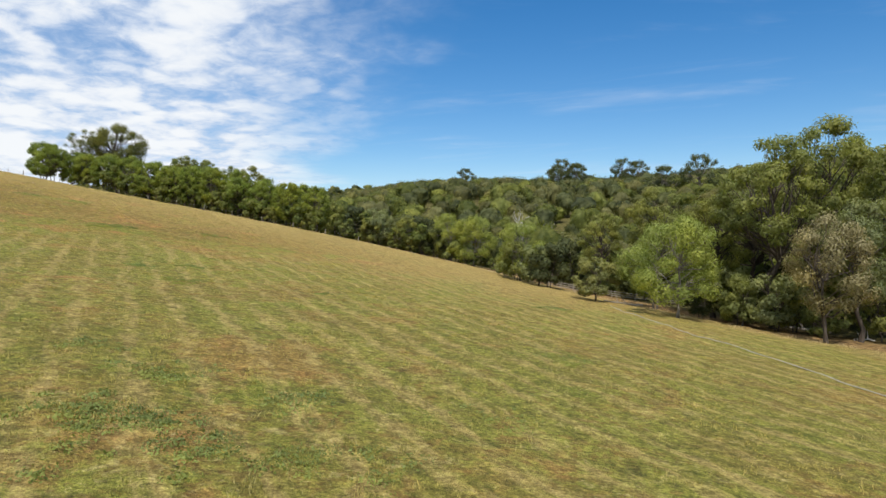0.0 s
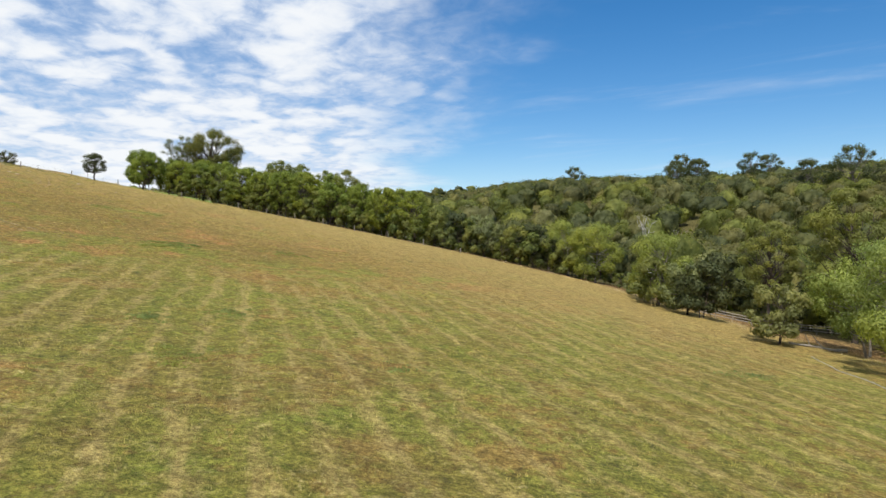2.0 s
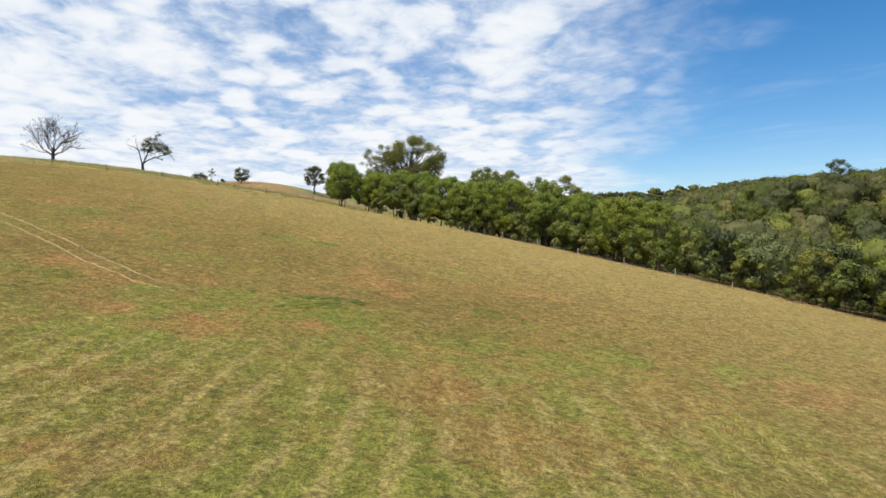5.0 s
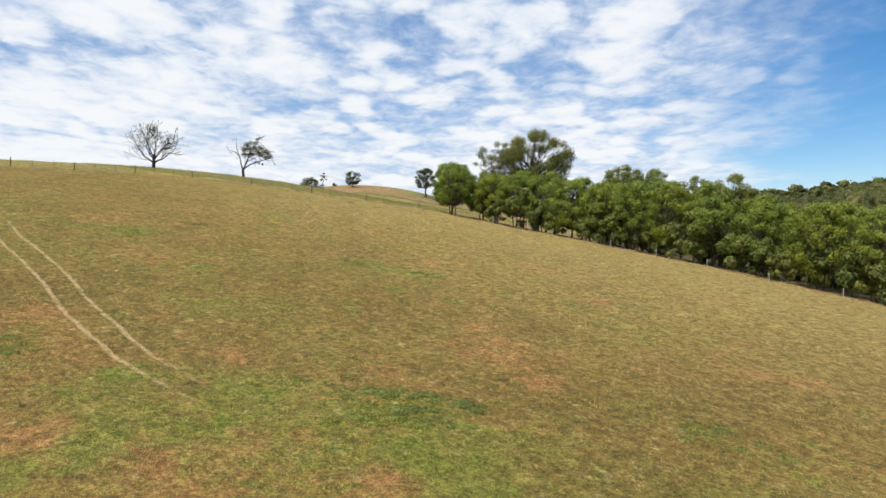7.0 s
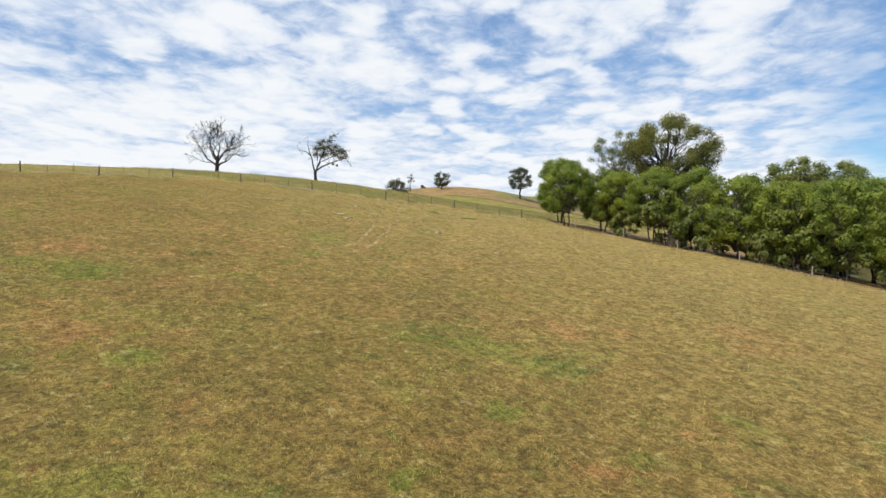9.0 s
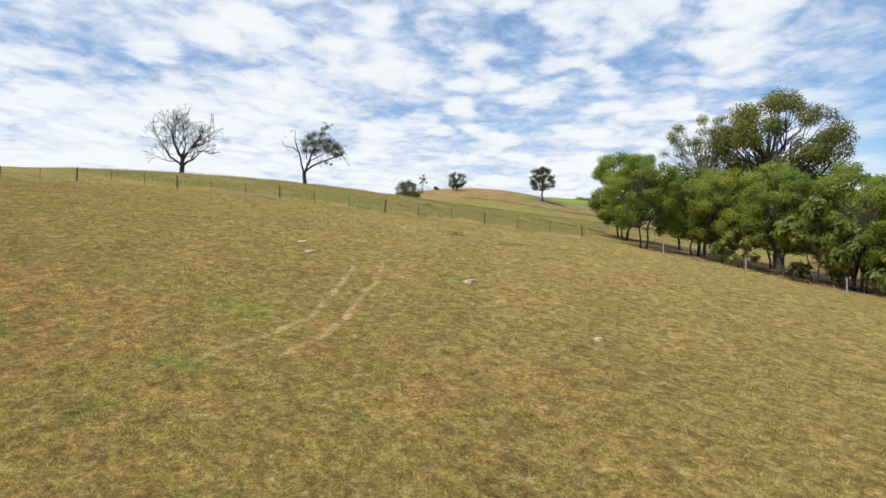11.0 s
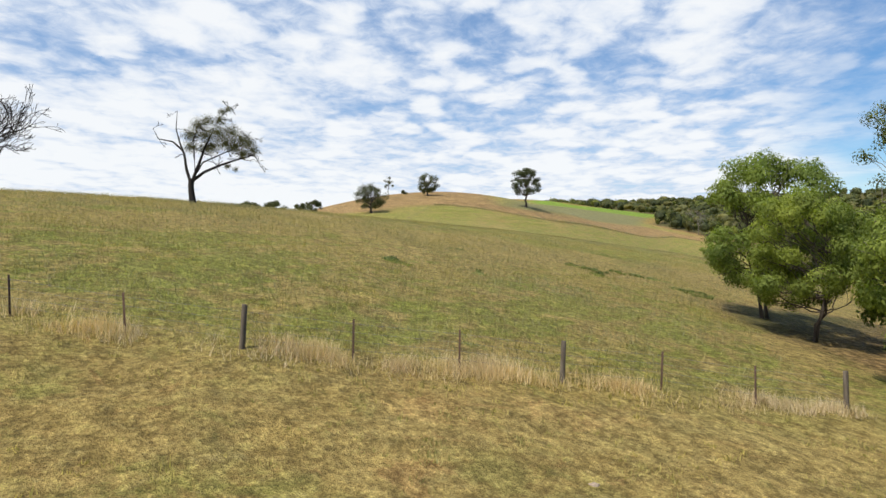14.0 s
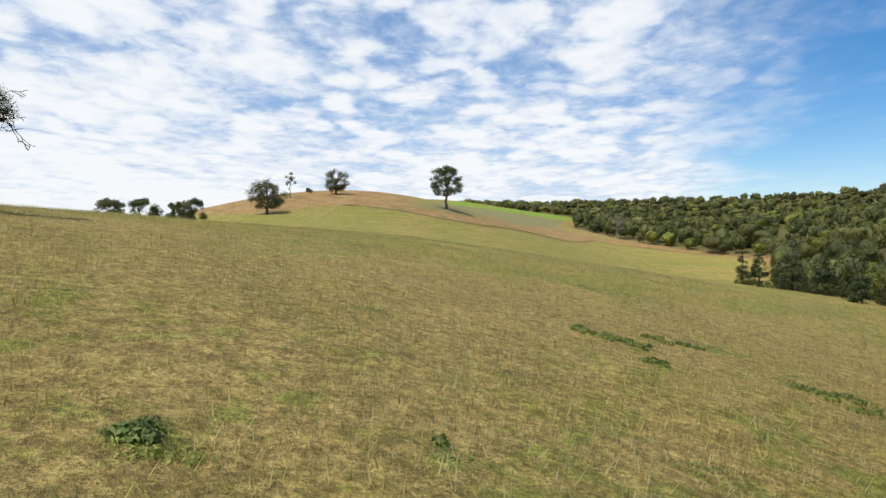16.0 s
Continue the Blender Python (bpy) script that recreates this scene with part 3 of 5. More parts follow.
def build_ground():
    xs = axis([(-4200, -1200, 300), (-1200, -560, 40), (-560, -200, 6), (-200, -135, 1.6), (-135, 42, 0.75), (42, 130, 3), (130, 460, 15), (460, 1300, 70), (1300, 4200, 300)])
    ys = axis([(-3000, -400, 260), (-400, -40, 20), (-40, 6, 3), (6, 185, 0.75), (185, 262, 1.6), (262, 640, 6), (640, 1300, 25), (1300, 4600, 275)])
    x, y = np.meshgrid(xs, ys, indexing="ij")
    z = land(x, y)
    nx, ny = x.shape
    idx = np.arange(nx * ny).reshape(nx, ny)
    faces = np.stack([idx[:-1, :-1], idx[1:, :-1], idx[1:, 1:], idx[:-1, 1:]], -1).reshape(-1, 4)
    me = mesh_of("ground", np.stack([x, y, z], -1).reshape(-1, 3), faces, PASTURE, True)
    litter = soft(x, y, COPSE_FLOOR, 3.0)
    beyond = soft(x, y, FENCE_LINE + [(-90, 165), (-104, 262), (-132, 296), (-149, 400), (-172, 515), (-300, 560), (-420, 560), (-420, 300), (-300, 60), (-180, 60)], 5.0)
    fence_strip = np.clip(1.3 - away(x, y, FENCE_LINE) / 0.9, 0, 1)
    edge_strip = np.clip(1.4 - np.abs(away(x, y, TREE_EDGE) - 2.0) / 3.0, 0, 1) * (1 - litter)
    up_row = y * math.cos(radians(27)) - x * math.sin(radians(27))
    mown = np.clip((84 - up_row) / 9, 0, 1) * np.clip((x + 75) / 25, 0, 1) * (1 - litter)
    green, rust = spots(x, y, GREEN_LOWER + GREEN_MIDDLE + GREEN_UPPER), spots(x, y, RUST_LOWER + RUST_MIDDLE + RUST_UPPER)
    # under grows inwards from the wood's edge and drives the floor's painted shade
    fields = {
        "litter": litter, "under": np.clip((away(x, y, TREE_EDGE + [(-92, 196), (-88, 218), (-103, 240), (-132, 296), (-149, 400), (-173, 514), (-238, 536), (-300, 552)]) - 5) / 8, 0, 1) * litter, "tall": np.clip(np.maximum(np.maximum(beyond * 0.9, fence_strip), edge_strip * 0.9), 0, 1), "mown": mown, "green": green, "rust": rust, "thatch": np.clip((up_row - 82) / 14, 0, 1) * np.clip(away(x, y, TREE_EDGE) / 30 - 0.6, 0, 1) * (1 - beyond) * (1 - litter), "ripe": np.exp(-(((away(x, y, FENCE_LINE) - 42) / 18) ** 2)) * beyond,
        "lush": np.clip((75 - y) / 60, -0.38, 0.26) + 0.78 * beyond,
        "bracken": soft(x, y, BRACKEN, 6.0), "grey": soft(x, y, GREY_FIELD, 6.0), "vine": soft(x, y, VINEYARD, 6.0), "meadow": beyond, "bleached": np.clip(1.40 - away(x, y, TREE_EDGE) / 38, 0, 1) * np.clip((y - 45) / 55, 0.15, 1) * (1 - litter) * (1 - beyond),
    }
    for key, value in fields.items():
        me.attributes.new(key, "FLOAT", "POINT").data.foreach_set("value", value.astype(np.float32).ravel())
    return tagged(new("ground", me), "rolling pasture of mown green and straw-dry grass", "ground", kind="structure")


build_ground()

# ---------------------------------------------------------------- trees


def along(line, gap, start=0.0):
    """Even places along a line in plan."""
    out, left = [], start
    for (ax, ay), (bx, by) in zip(line, line[1:]):
        long = math.hypot(bx - ax, by - ay)
        while left < long:
            out.append((ax + (bx - ax) * left / long, ay + (by - ay) * left / long))
            left += gap
        left -= long
    return out


def tube(points, radii, sides=7):
    """Verts and quads of a tapering, capped stem along the points."""
    p = np.asarray(points, float)
    ahead = np.gradient(p, axis=0)
    ahead /= np.maximum(np.linalg.norm(ahead, axis=1, keepdims=True), 1e-9)
    ref = np.where(np.abs(ahead[:, 2:3]) > 0.9, np.array([[1.0, 0, 0]]), np.array([[0, 0, 1.0]]))
    a = np.cross(ahead, ref)
    a /= np.linalg.norm(a, axis=1, keepdims=True)
    b = np.cross(ahead, a)
    ang = np.arange(sides) * 2 * math.pi / sides
    ring = p[:, None] + np.asarray(radii, float)[:, None, None] * (np.cos(ang)[None, :, None] * a[:, None] + np.sin(ang)[None, :, None] * b[:, None])
    idx = np.arange(len(p) * sides).reshape(len(p), sides)
    nxt = np.roll(idx, -1, 1)
    faces = np.stack([idx[:-1], nxt[:-1], nxt[1:], idx[1:]], -1).reshape(-1, 4)
    top = idx[-1]
    cap = np.array([[top[0], top[1], top[2], top[3]]]) if sides >= 4 else np.zeros((0, 4), int)
    return ring.reshape(-1, 3), np.concatenate([faces, cap])


def joined(pieces):
    verts, faces, n = [], [], 0
    for piece in pieces:
        verts.append(piece[0])
        faces.append(piece[1] + n)
        n += len(piece[0])
    return np.concatenate(verts), np.concatenate(faces)


def foliage(name, pieces, leaf):
    """One mesh of leaf sprays whose shading follows their clumps."""
    v, f = joined(pieces)
    return mesh_of(name, v, f, leaf, True, np.concatenate([p[2] for p in pieces]))


def bend(rng, a, b, n=6, sag=0.12, wobble=0.05):
    """A bowed, slightly crooked line from a to b."""
    a, b = np.asarray(a, float), np.asarray(b, float)
    long = np.linalg.norm(b - a)
    t = np.linspace(0, 1, n)[:, None]
    p = a + (b - a) * t
    p[:, 2] += (np.sin(t[:, 0] * math.pi) * -sag * long)
    p[1:-1] += rng.normal(0, wobble * long, (n - 2, 3))
    return p


def leaves(rng, centres, radii, count, size, hang=0.5, flat=0.85, fat=0.15, form=1.15, shell=0.33, ruffle=0.40, dome=0.70):
    """Leaf sprays, each one small folded blade, in clumps of uneven size."""
    centres, radii = np.asarray(centres, float), np.asarray(radii, float)
    share = radii ** 2 / (radii ** 2).sum()
    which = rng.choice(len(centres), count, p=share)
    way = rng.normal(0, 1, (count, 3))
    way /= np.linalg.norm(way, axis=1, keepdims=True)
    out = radii[which, None] * (rng.random((count, 1)) ** shell) * way * np.array([1, 1, flat]) * rng.uniform(0.8, 1.1, (count, 1))
    at = centres[which] + out
    normal = way * form + rng.normal(0, ruffle, (count, 3)) + np.array([0, 0, 0.30])
    normal /= np.linalg.norm(normal, axis=1, keepdims=True)
    along = rng.normal(0, 1, (count, 3)) + np.array([0, 0, -hang * 1.6])
    along -= (along * normal).sum(1, keepdims=True) * normal
    along /= np.maximum(np.linalg.norm(along, axis=1, keepdims=True), 1e-6)
    side = np.cross(normal, along)
    long = size * rng.uniform(0.6, 1.35, (count, 1))
    wide = long * rng.uniform(0.7, 1.25, (count, 1)) * fat
    fold = normal * wide * 0.35
    v = np.stack([at - along * long * 0.5, at + side * wide + fold, at + along * long * 0.5, at - side * wide + fold], 1).reshape(-1, 3)
    f = np.arange(count * 4).reshape(-1, 4)[:, ::-1]
    heart = at - centres.mean(0)
    heart /= np.maximum(np.linalg.norm(heart, axis=1, keepdims=True), 1e-6)
    soft_way = way * dome + heart * (1.15 - dome) + normal * 0.75 + rng.normal(0, 0.28, (count, 3)) + np.array([0, 0, 0.12])
    soft_way /= np.linalg.norm(soft_way, axis=1, keepdims=True)
    return v, f, np.repeat(soft_way, 4, 0)


def crown_clumps(rng, n, wide, low, high, lean=(0, 0), core=0.35, round_top=1.0):
    """Clump places in an uneven crown between two heights."""
    out, size = [], []
    mid, half = (low + high) / 2, (high - low) / 2
    for i in range(n):
        a = i * 2.39996 + rng.uniform(-0.5, 0.5)
        h = rng.uniform(-0.85, 1.0)
        r = wide * math.sqrt(max(0.06, 1 - abs(h) ** (2.6 * round_top))) * (core + (1 - core) * math.sqrt(rng.random()))
        out.append((r * math.cos(a) + lean[0] * (h + 1) / 2, r * math.sin(a) + lean[1] * (h + 1) / 2, mid + h * half * 0.86))
        size.append(wide * rng.uniform(0.26, 0.46) * (16 / n) ** 0.25)
    return np.array(out), np.array(size)


def tree(name, label, seed, high, wide, low, leaf, bark, count, size, clumps=16, stems=1, lean=(0, 0), girth=None, hang=0.5, category="tree", core=0.35, limbs=6, flat=0.85, fat=0.15, puff=1.0):
    """A standing tree at the origin: stems, limbs that reach into the clumps, and a crown of leaf sprays."""
    rng = np.random.default_rng(seed)
    root = tagged(new(name), label, category)
    girth = girth or high * 0.018
    where, radius = crown_clumps(rng, clumps, wide * 0.74, low, high, lean, core)
    radius = radius * puff
    tops = []
    for s in range(stems):
        a = rng.uniform(0, 6.28)
        foot = np.array([math.cos(a), math.sin(a), 0]) * (0.0 if stems == 1 else girth * 2.2)
        head = np.array([lean[0] * 0.6, lean[1] * 0.6, low + (high - low) * 0.62]) + np.array([math.cos(a), math.sin(a), 0]) * wide * (0.10 if stems == 1 else 0.30)
        line = bend(rng, foot, head, 8, 0.0, 0.018)
        line[0, 2] = -0.35
        r = np.linspace(girth, girth * 0.30, 8) * (1.0 if stems == 1 else 0.7)
        r[0] *= 1.35
        v, f = tube(line, r, 8)
        part("trunk", mesh_of("trunk", v, f, bark, True), root)
        tops.append((line, r))
    order = np.argsort(-radius)
    twigs = []
    for n, i in enumerate(order):
        line, r = tops[n % stems]
        k = int(np.clip(np.searchsorted(line[:, 2], where[i][2] * rng.uniform(0.45, 0.75)), 2, 6))
        reach = bend(rng, line[k], where[i], 6, rng.uniform(-0.05, 0.14), 0.035)
        thick = np.linspace(r[k] * 0.62, 0.018, 6)
        piece = tube(reach, thick, 6)
        if n < limbs:
            part("limb", mesh_of("limb", *piece, bark, True), root)
        else:
            twigs.append(piece)
        for _ in range(2):
            tip = where[i] + rng.normal(0, 0.5, 3) * radius[i]
            twigs.append(tube(bend(rng, reach[3], tip, 4, 0.0, 0.06), np.linspace(thick[3] * 0.6, 0.012, 4), 4))
    if twigs:
        tagged(part("fine_branching", mesh_of("fine_branching", *joined(twigs), bark, True), root), kind="stuff")
    part("crown", foliage("crown", [leaves(rng, where, radius, count, size, hang, flat, fat)], leaf), root)
    return root


def stand(ob, x, y, turn=0.0, scale=1.0, sink=0.05, squash=1.0):
    ob.matrix_basis = pose(x, y, ground_z(x, y) - sink, 0, 0, turn) @ Matrix.Diagonal((scale, scale, scale * squash, 1))
    return ob


def again(ob, x, y, turn=0.0, scale=1.0, squash=1.0, label=""):
    made = copy_thing(ob, Matrix())
    return tagged(stand(made, x, y, turn, scale, squash=squash), label)


def grow(rng, at, way, long, thick, level, pieces, spread, up):
    """Bare boughs that fork again and again."""
    way = way / np.linalg.norm(way)
    n = 5
    line = [np.array(at, float)]
    w = way.copy()
    for i in range(n - 1):
        w = w + rng.normal(0, 0.16, 3) + np.array([0, 0, up])
        w /= np.linalg.norm(w)
        line.append(line[-1] + w * long / (n - 1))
    pieces.append((level, tube(line, np.maximum(np.linspace(thick, thick * 0.55, n), 0.022), 7 if level < 2 else 4)))
    if level >= 5 or thick < 0.008:
        return
    kids = 3 if level < 3 else 2
    for i in range(kids):
        side = rng.normal(0, 1, 3)
        side -= side.dot(w) * w
        side /= np.linalg.norm(side)
        start = line[-1] if i < 2 else line[rng.integers(2, 4)]
        grow(rng, start, w + side * spread * rng.uniform(0.6, 1.2), long * rng.uniform(0.66, 0.86), thick * (0.58 if i < 2 else 0.42), level + 1, pieces, spread, up)


def bare_tree(label, seed, high, bark, spread=0.62, name="dead_tree", girth=0.42, up=0.05, trunk=0.40, boughs=7):
    rng = np.random.default_rng(seed)
    root = tagged(new(name), label, "tree")
    stem = bend(rng, (0, 0, -0.3), (0.1, 0.1, high * trunk), 7, 0, 0.012)
    thick = np.array([1.35, 1.0, 0.94, 0.88, 0.80, 0.66, 0.5]) * girth
    part("trunk", mesh_of("trunk", *tube(stem, thick, 10), bark, True), root)
    for i in range(boughs):
        a = i * 2.39996 + rng.uniform(-0.3, 0.3)
        k = 3 + i % 4
        lift = 0.75 if k < 5 else 1.5
        pieces = []
        grow(rng, stem[k], np.array([math.cos(a) * spread * 1.5, math.sin(a) * spread * 1.5, lift]), high * (0.29 if k < 6 else 0.25), thick[k] * 0.60, 0, pieces, spread, up)
        part("limb", mesh_of("limb", *joined([p for n, p in pieces if n < 2]), bark, True), root)
        tagged(part("fine_branching", mesh_of("fine_branching", *joined([p for n, p in pieces if n >= 2]), bark, True), root), kind="stuff")
    return root


# the two lone trees on the crest
stand(bare_tree("leafless dead tree with a spreading fan of dark boughs", 11, 9.9, BARK_DEAD, girth=0.42), -169.8, 140.0, 20)


def half_dead_tree():
    rng = np.random.default_rng(5)
    root = tagged(new("gum_tree"), "leaning gum tree, half leafy and half bare dead limbs", "tree")
    across = np.array([0.70, 0.71, 0])
    def at(u, z, w=0.0):
        return across * u + np.array([-0.71, 0.70, 0]) * w + np.array([0, 0, z])
    v, f = tube([at(0, -0.3), at(-0.05, 0.5), at(-0.15, 1.3), at(-0.2, 2.1), at(-0.1, 2.7)], [0.50, 0.38, 0.33, 0.33, 0.34], 10)
    part("trunk", mesh_of("trunk", v, f, BARK_DEAD, True), root)
    boughs = [
        [at(-0.2, 2.3), at(-0.7, 3.9), at(-1.0, 5.6, 0.2), at(-1.6, 7.1, 0.3), at(-2.0, 8.6, 0.3), at(-1.85, 10.7, 0.3)],
        [at(-1.2, 6.1, 0.2), at(-2.3, 7.1, 0.1), at(-3.9, 7.4), at(-4.4, 8.5, -0.2)],
        [at(-0.1, 2.4), at(0.7, 4.4), at(1.3, 5.8, -0.3), at(1.9, 7.1, -0.4), at(3.0, 9.6, -0.3), at(4.3, 10.9, -0.2)],
        [at(0.0, 2.6), at(1.2, 3.6, 0.3), at(2.8, 4.4, 0.6), at(5.4, 5.3, 0.8), at(6.8, 5.7, 0.9), at(7.2, 5.1, 0.9)],
        [at(0.5, 3.6), at(0.9, 4.8, 0.8), at(3.6, 6.2, 1.4), at(6.2, 7.4, 1.5)],
        [at(0.3, 3.4), at(0.5, 5.2, -0.9), at(0.6, 7.0, -1.4), at(1.2, 8.6, -1.5)],
    ]
    tips = []
    for n, line in enumerate(boughs):
        thick = np.linspace(0.20 if n in (0, 2, 3) else 0.12, 0.025, len(line))
        v, f = tube(line, thick, 7)
        part("limb", mesh_of("limb", v, f, BARK_DEAD, True), root, "bare dead limb" if n < 2 else "")
        for j in range(2, len(line)):
            for _ in range(1 if n < 2 else 6):
                pieces = []
                grow(rng, line[j], rng.normal(0, 1, 3) + np.array([0, 0, 0.3]), rng.uniform(0.35, 0.8), thick[j] * 0.4 + 0.008, 3, pieces, 0.7, 0.0)
                tips += [p for _, p in pieces]
    tagged(part("fine_branching", mesh_of("fine_branching", *joined(tips), BARK_DEAD, True), root), kind="stuff")
    centres, radii = [], []
    for u, z, w, r in ((0.1, 6.4, -0.8, 0.9), (0.2, 7.7, -1.0, 1.0), (1.0, 8.9, -0.9, 1.0), (1.9, 9.5, -0.3, 0.8), (1.6, 7.8, -0.4, 1.2), (2.2, 6.6, 0.4, 1.1), (2.9, 8.2, 0.0, 1.2), (3.2, 9.6, -0.2, 0.7), (3.6, 7.2, 0.8, 1.2), (4.4, 8.3, 0.3, 1.1), (4.6, 6.6, 1.0, 1.1), (5.4, 7.5, 0.8, 1.1), (6.2, 7.0, 1.0, 1.0), (6.7, 6.2, 0.9, 0.8), (5.6, 5.8, 0.8, 0.8), (3.4, 10.5, -0.2, 0.5), (4.2, 10.8, -0.2, 0.5), (3.8, 4.3, 0.6, 0.45), (4.7, 4.0, 0.7, 0.4), (1.2, 6.4, 0.6, 0.9)):
        centres.append(at(u, z, w))
        radii.append(r)
    part("crown", foliage("crown", [leaves(rng, centres, np.array(radii) * 1.2, 24000, 0.15, 0.9, fat=0.18, shell=0.55)], LEAF_SAGE), root, "sparse grey-green leaves")
    return root


stand(half_dead_tree(), -158.7, 156.8, scale=0.92)

# patterns of tree, each stood where it is first met and then repeated
NEAR_WATTLES = [tree("wattle_tree", "bright green wattle tree with a rounded low crown", 150 + i, 10.4 - 0.6 * (i % 2), 4.8, 1.0, LEAF_WATTLE, BARK_DARK, 28000, 0.21, clumps=80, puff=0.94, fat=0.22, stems=2 + i % 2, girth=0.15, core=0.5, flat=0.8, hang=0.75) for i in range(3)]
WATTLES = [tree("wattle_tree", "bright green wattle tree with a rounded low crown", 100 + i, 9.8 + 0.6 * (i % 3), 4.5 + 0.4 * (i % 2), 0.9, LEAF_WATTLE, BARK_DARK, 9000, 0.38, clumps=70, puff=0.95, stems=1 + i % 3, girth=0.15, core=0.5, fat=0.19, flat=0.8) for i in range(4)]
PALES = [tree("peppermint_tree", "pale yellow-green spreading tree at the paddock's edge", 200 + i, 11.0, 6.0, 0.8, LEAF_LIGHT, BARK_PALE, 15000, 0.31, clumps=44, stems=1 + i % 2, girth=0.17, hang=0.8, core=0.45, fat=0.18) for i in range(2)]
GUMS = [tree("gum_tree", "tall dark-trunked gum tree with tiered open crown", 300 + i, 21.5 + i, 7.6, 6.5, LEAF_GUM, BARK_DARK, 14000, 0.40, clumps=58, puff=0.9, girth=0.36, hang=0.6, lean=(0.8, 0.3), flat=0.74, core=0.4, fat=0.22) for i in range(3)]
FAR_GUMS = [tree("gum_tree", "dark gum tree rising above the woods on the ridge", 320 + i, 20.5, 10.2, 2.5, LEAF_SHADE, BARK_PALE, 6000, 0.62, clumps=64, puff=0.85, girth=0.36, flat=0.85, core=0.4, fat=0.24) for i in range(2)]
SHRUBS = [tree("scrub_tree", "dark grey-green scrubby tree with foliage to the ground", 400 + i, 7.6, 4.2, 0.2, (LEAF_GREY, LEAF_DARK, LEAF_GUM)[i], BARK_DARK, 4000, 0.46, clumps=30, stems=2, girth=0.12, core=0.45, fat=0.22) for i in range(3)]
SAPLINGS = [tree("sapling", "low green sapling in the undergrowth at the wood's edge", 450 + i, 5.0, 2.8, 0.1, (LEAF_GUM, LEAF_WOODS)[i], BARK_DARK, 1500, 0.46, clumps=16, stems=2, girth=0.07, core=0.45, fat=0.24, limbs=3) for i in range(2)]
FIRSTS = set()


def plant(kinds, i, x, y, scale=1.0, squash=1.0, label="", turn=None):
    ob = kinds[i % len(kinds)]
    turn = (x * 37.7 + y * 91.3) % 360 if turn is None else turn
    if ob.name not in FIRSTS:
        FIRSTS.add(ob.name)
        return tagged(stand(ob, x, y, turn, scale, squash=squash), label)
    return again(ob, x, y, turn, scale, squash, label)


# the copse at the fence
for n, (x, y, s) in enumerate([(-106.0, 171.0, 1.10), (-102.2, 165.3, 0.88), (-94.6, 156.0, 0.92), (-91.5, 160.5, 0.88), (-87.0, 157.5, 0.92), (-82.0, 157.0, 0.9), (-76.5, 156.5, 0.95), (-71.0, 155.5, 0.95), (-65.5, 155.0, 1.0), (-60.0, 154.0, 1.0), (-54.0, 152.0, 1.0), (-48.0, 151.5, 0.98), (-42.0, 150.5, 1.0), (-35.5, 148.0, 1.0), (-29.0, 147.0, 1.0), (-98.5, 171.5, 0.95), (-93.0, 168.5, 1.0), (-86.0, 166.0, 1.05), (-79.0, 164.5, 1.05), (-73.0, 163.5, 1.1), (-66.5, 163.0, 1.1), (-59.0, 162.5, 1.15), (-51.0, 160.5, 1.15), (-43.0, 158.0, 1.15), (-35.0, 156.5, 1.15)]):
    plant(NEAR_WATTLES if n < 7 else WATTLES, n, x, y, s)
stand(tree("gum_tree", "open-crowned gum tree with pale bare limbs over the copse", 351, 17.4, 5.6, 8.2, LEAF_TALL, BARK_PALE, 9000, 0.22, clumps=54, puff=0.86, stems=2, girth=0.24, hang=0.8, flat=0.7, core=0.4, fat=0.2, limbs=9), -97.0, 173.5, 110)
for n, (x, y, s) in enumerate([(-63.0, 168.5, 0.64), (-70.6, 176.0, 0.70), (-49.0, 162.5, 0.60), (-75.0, 183.0, 0.72), (-56.0, 172.0, 0.66), (-66.0, 178.0, 0.68)]):
    plant(GUMS, n, x, y, s)
stand(tree("gum_tree", "broad dark-limbed gum tree towering over the copse", 350, 20.6, 9.6, 6.8, LEAF_TALL, BARK_DARK, 40000, 0.24, clumps=74, puff=0.86, girth=0.5, hang=0.5, flat=0.85, core=0.5, fat=0.3, limbs=9), -89.5, 177.5, 40)
# along the paddock's lower edge
for n, (x, y, s) in enumerate([(25.8, 71.0, 1.02), (27.8, 84.0, 1.0), (13.2, 111.0, 0.92), (1.5, 140.5, 0.95), (6.5, 138.0, 1.0), (36.0, 90.0, 1.05)]):
    plant(PALES, n, x, y, s)
plant(SHRUBS, 0, 19.6, 84.0, 0.80, label="small round-headed tree standing alone in the grass")
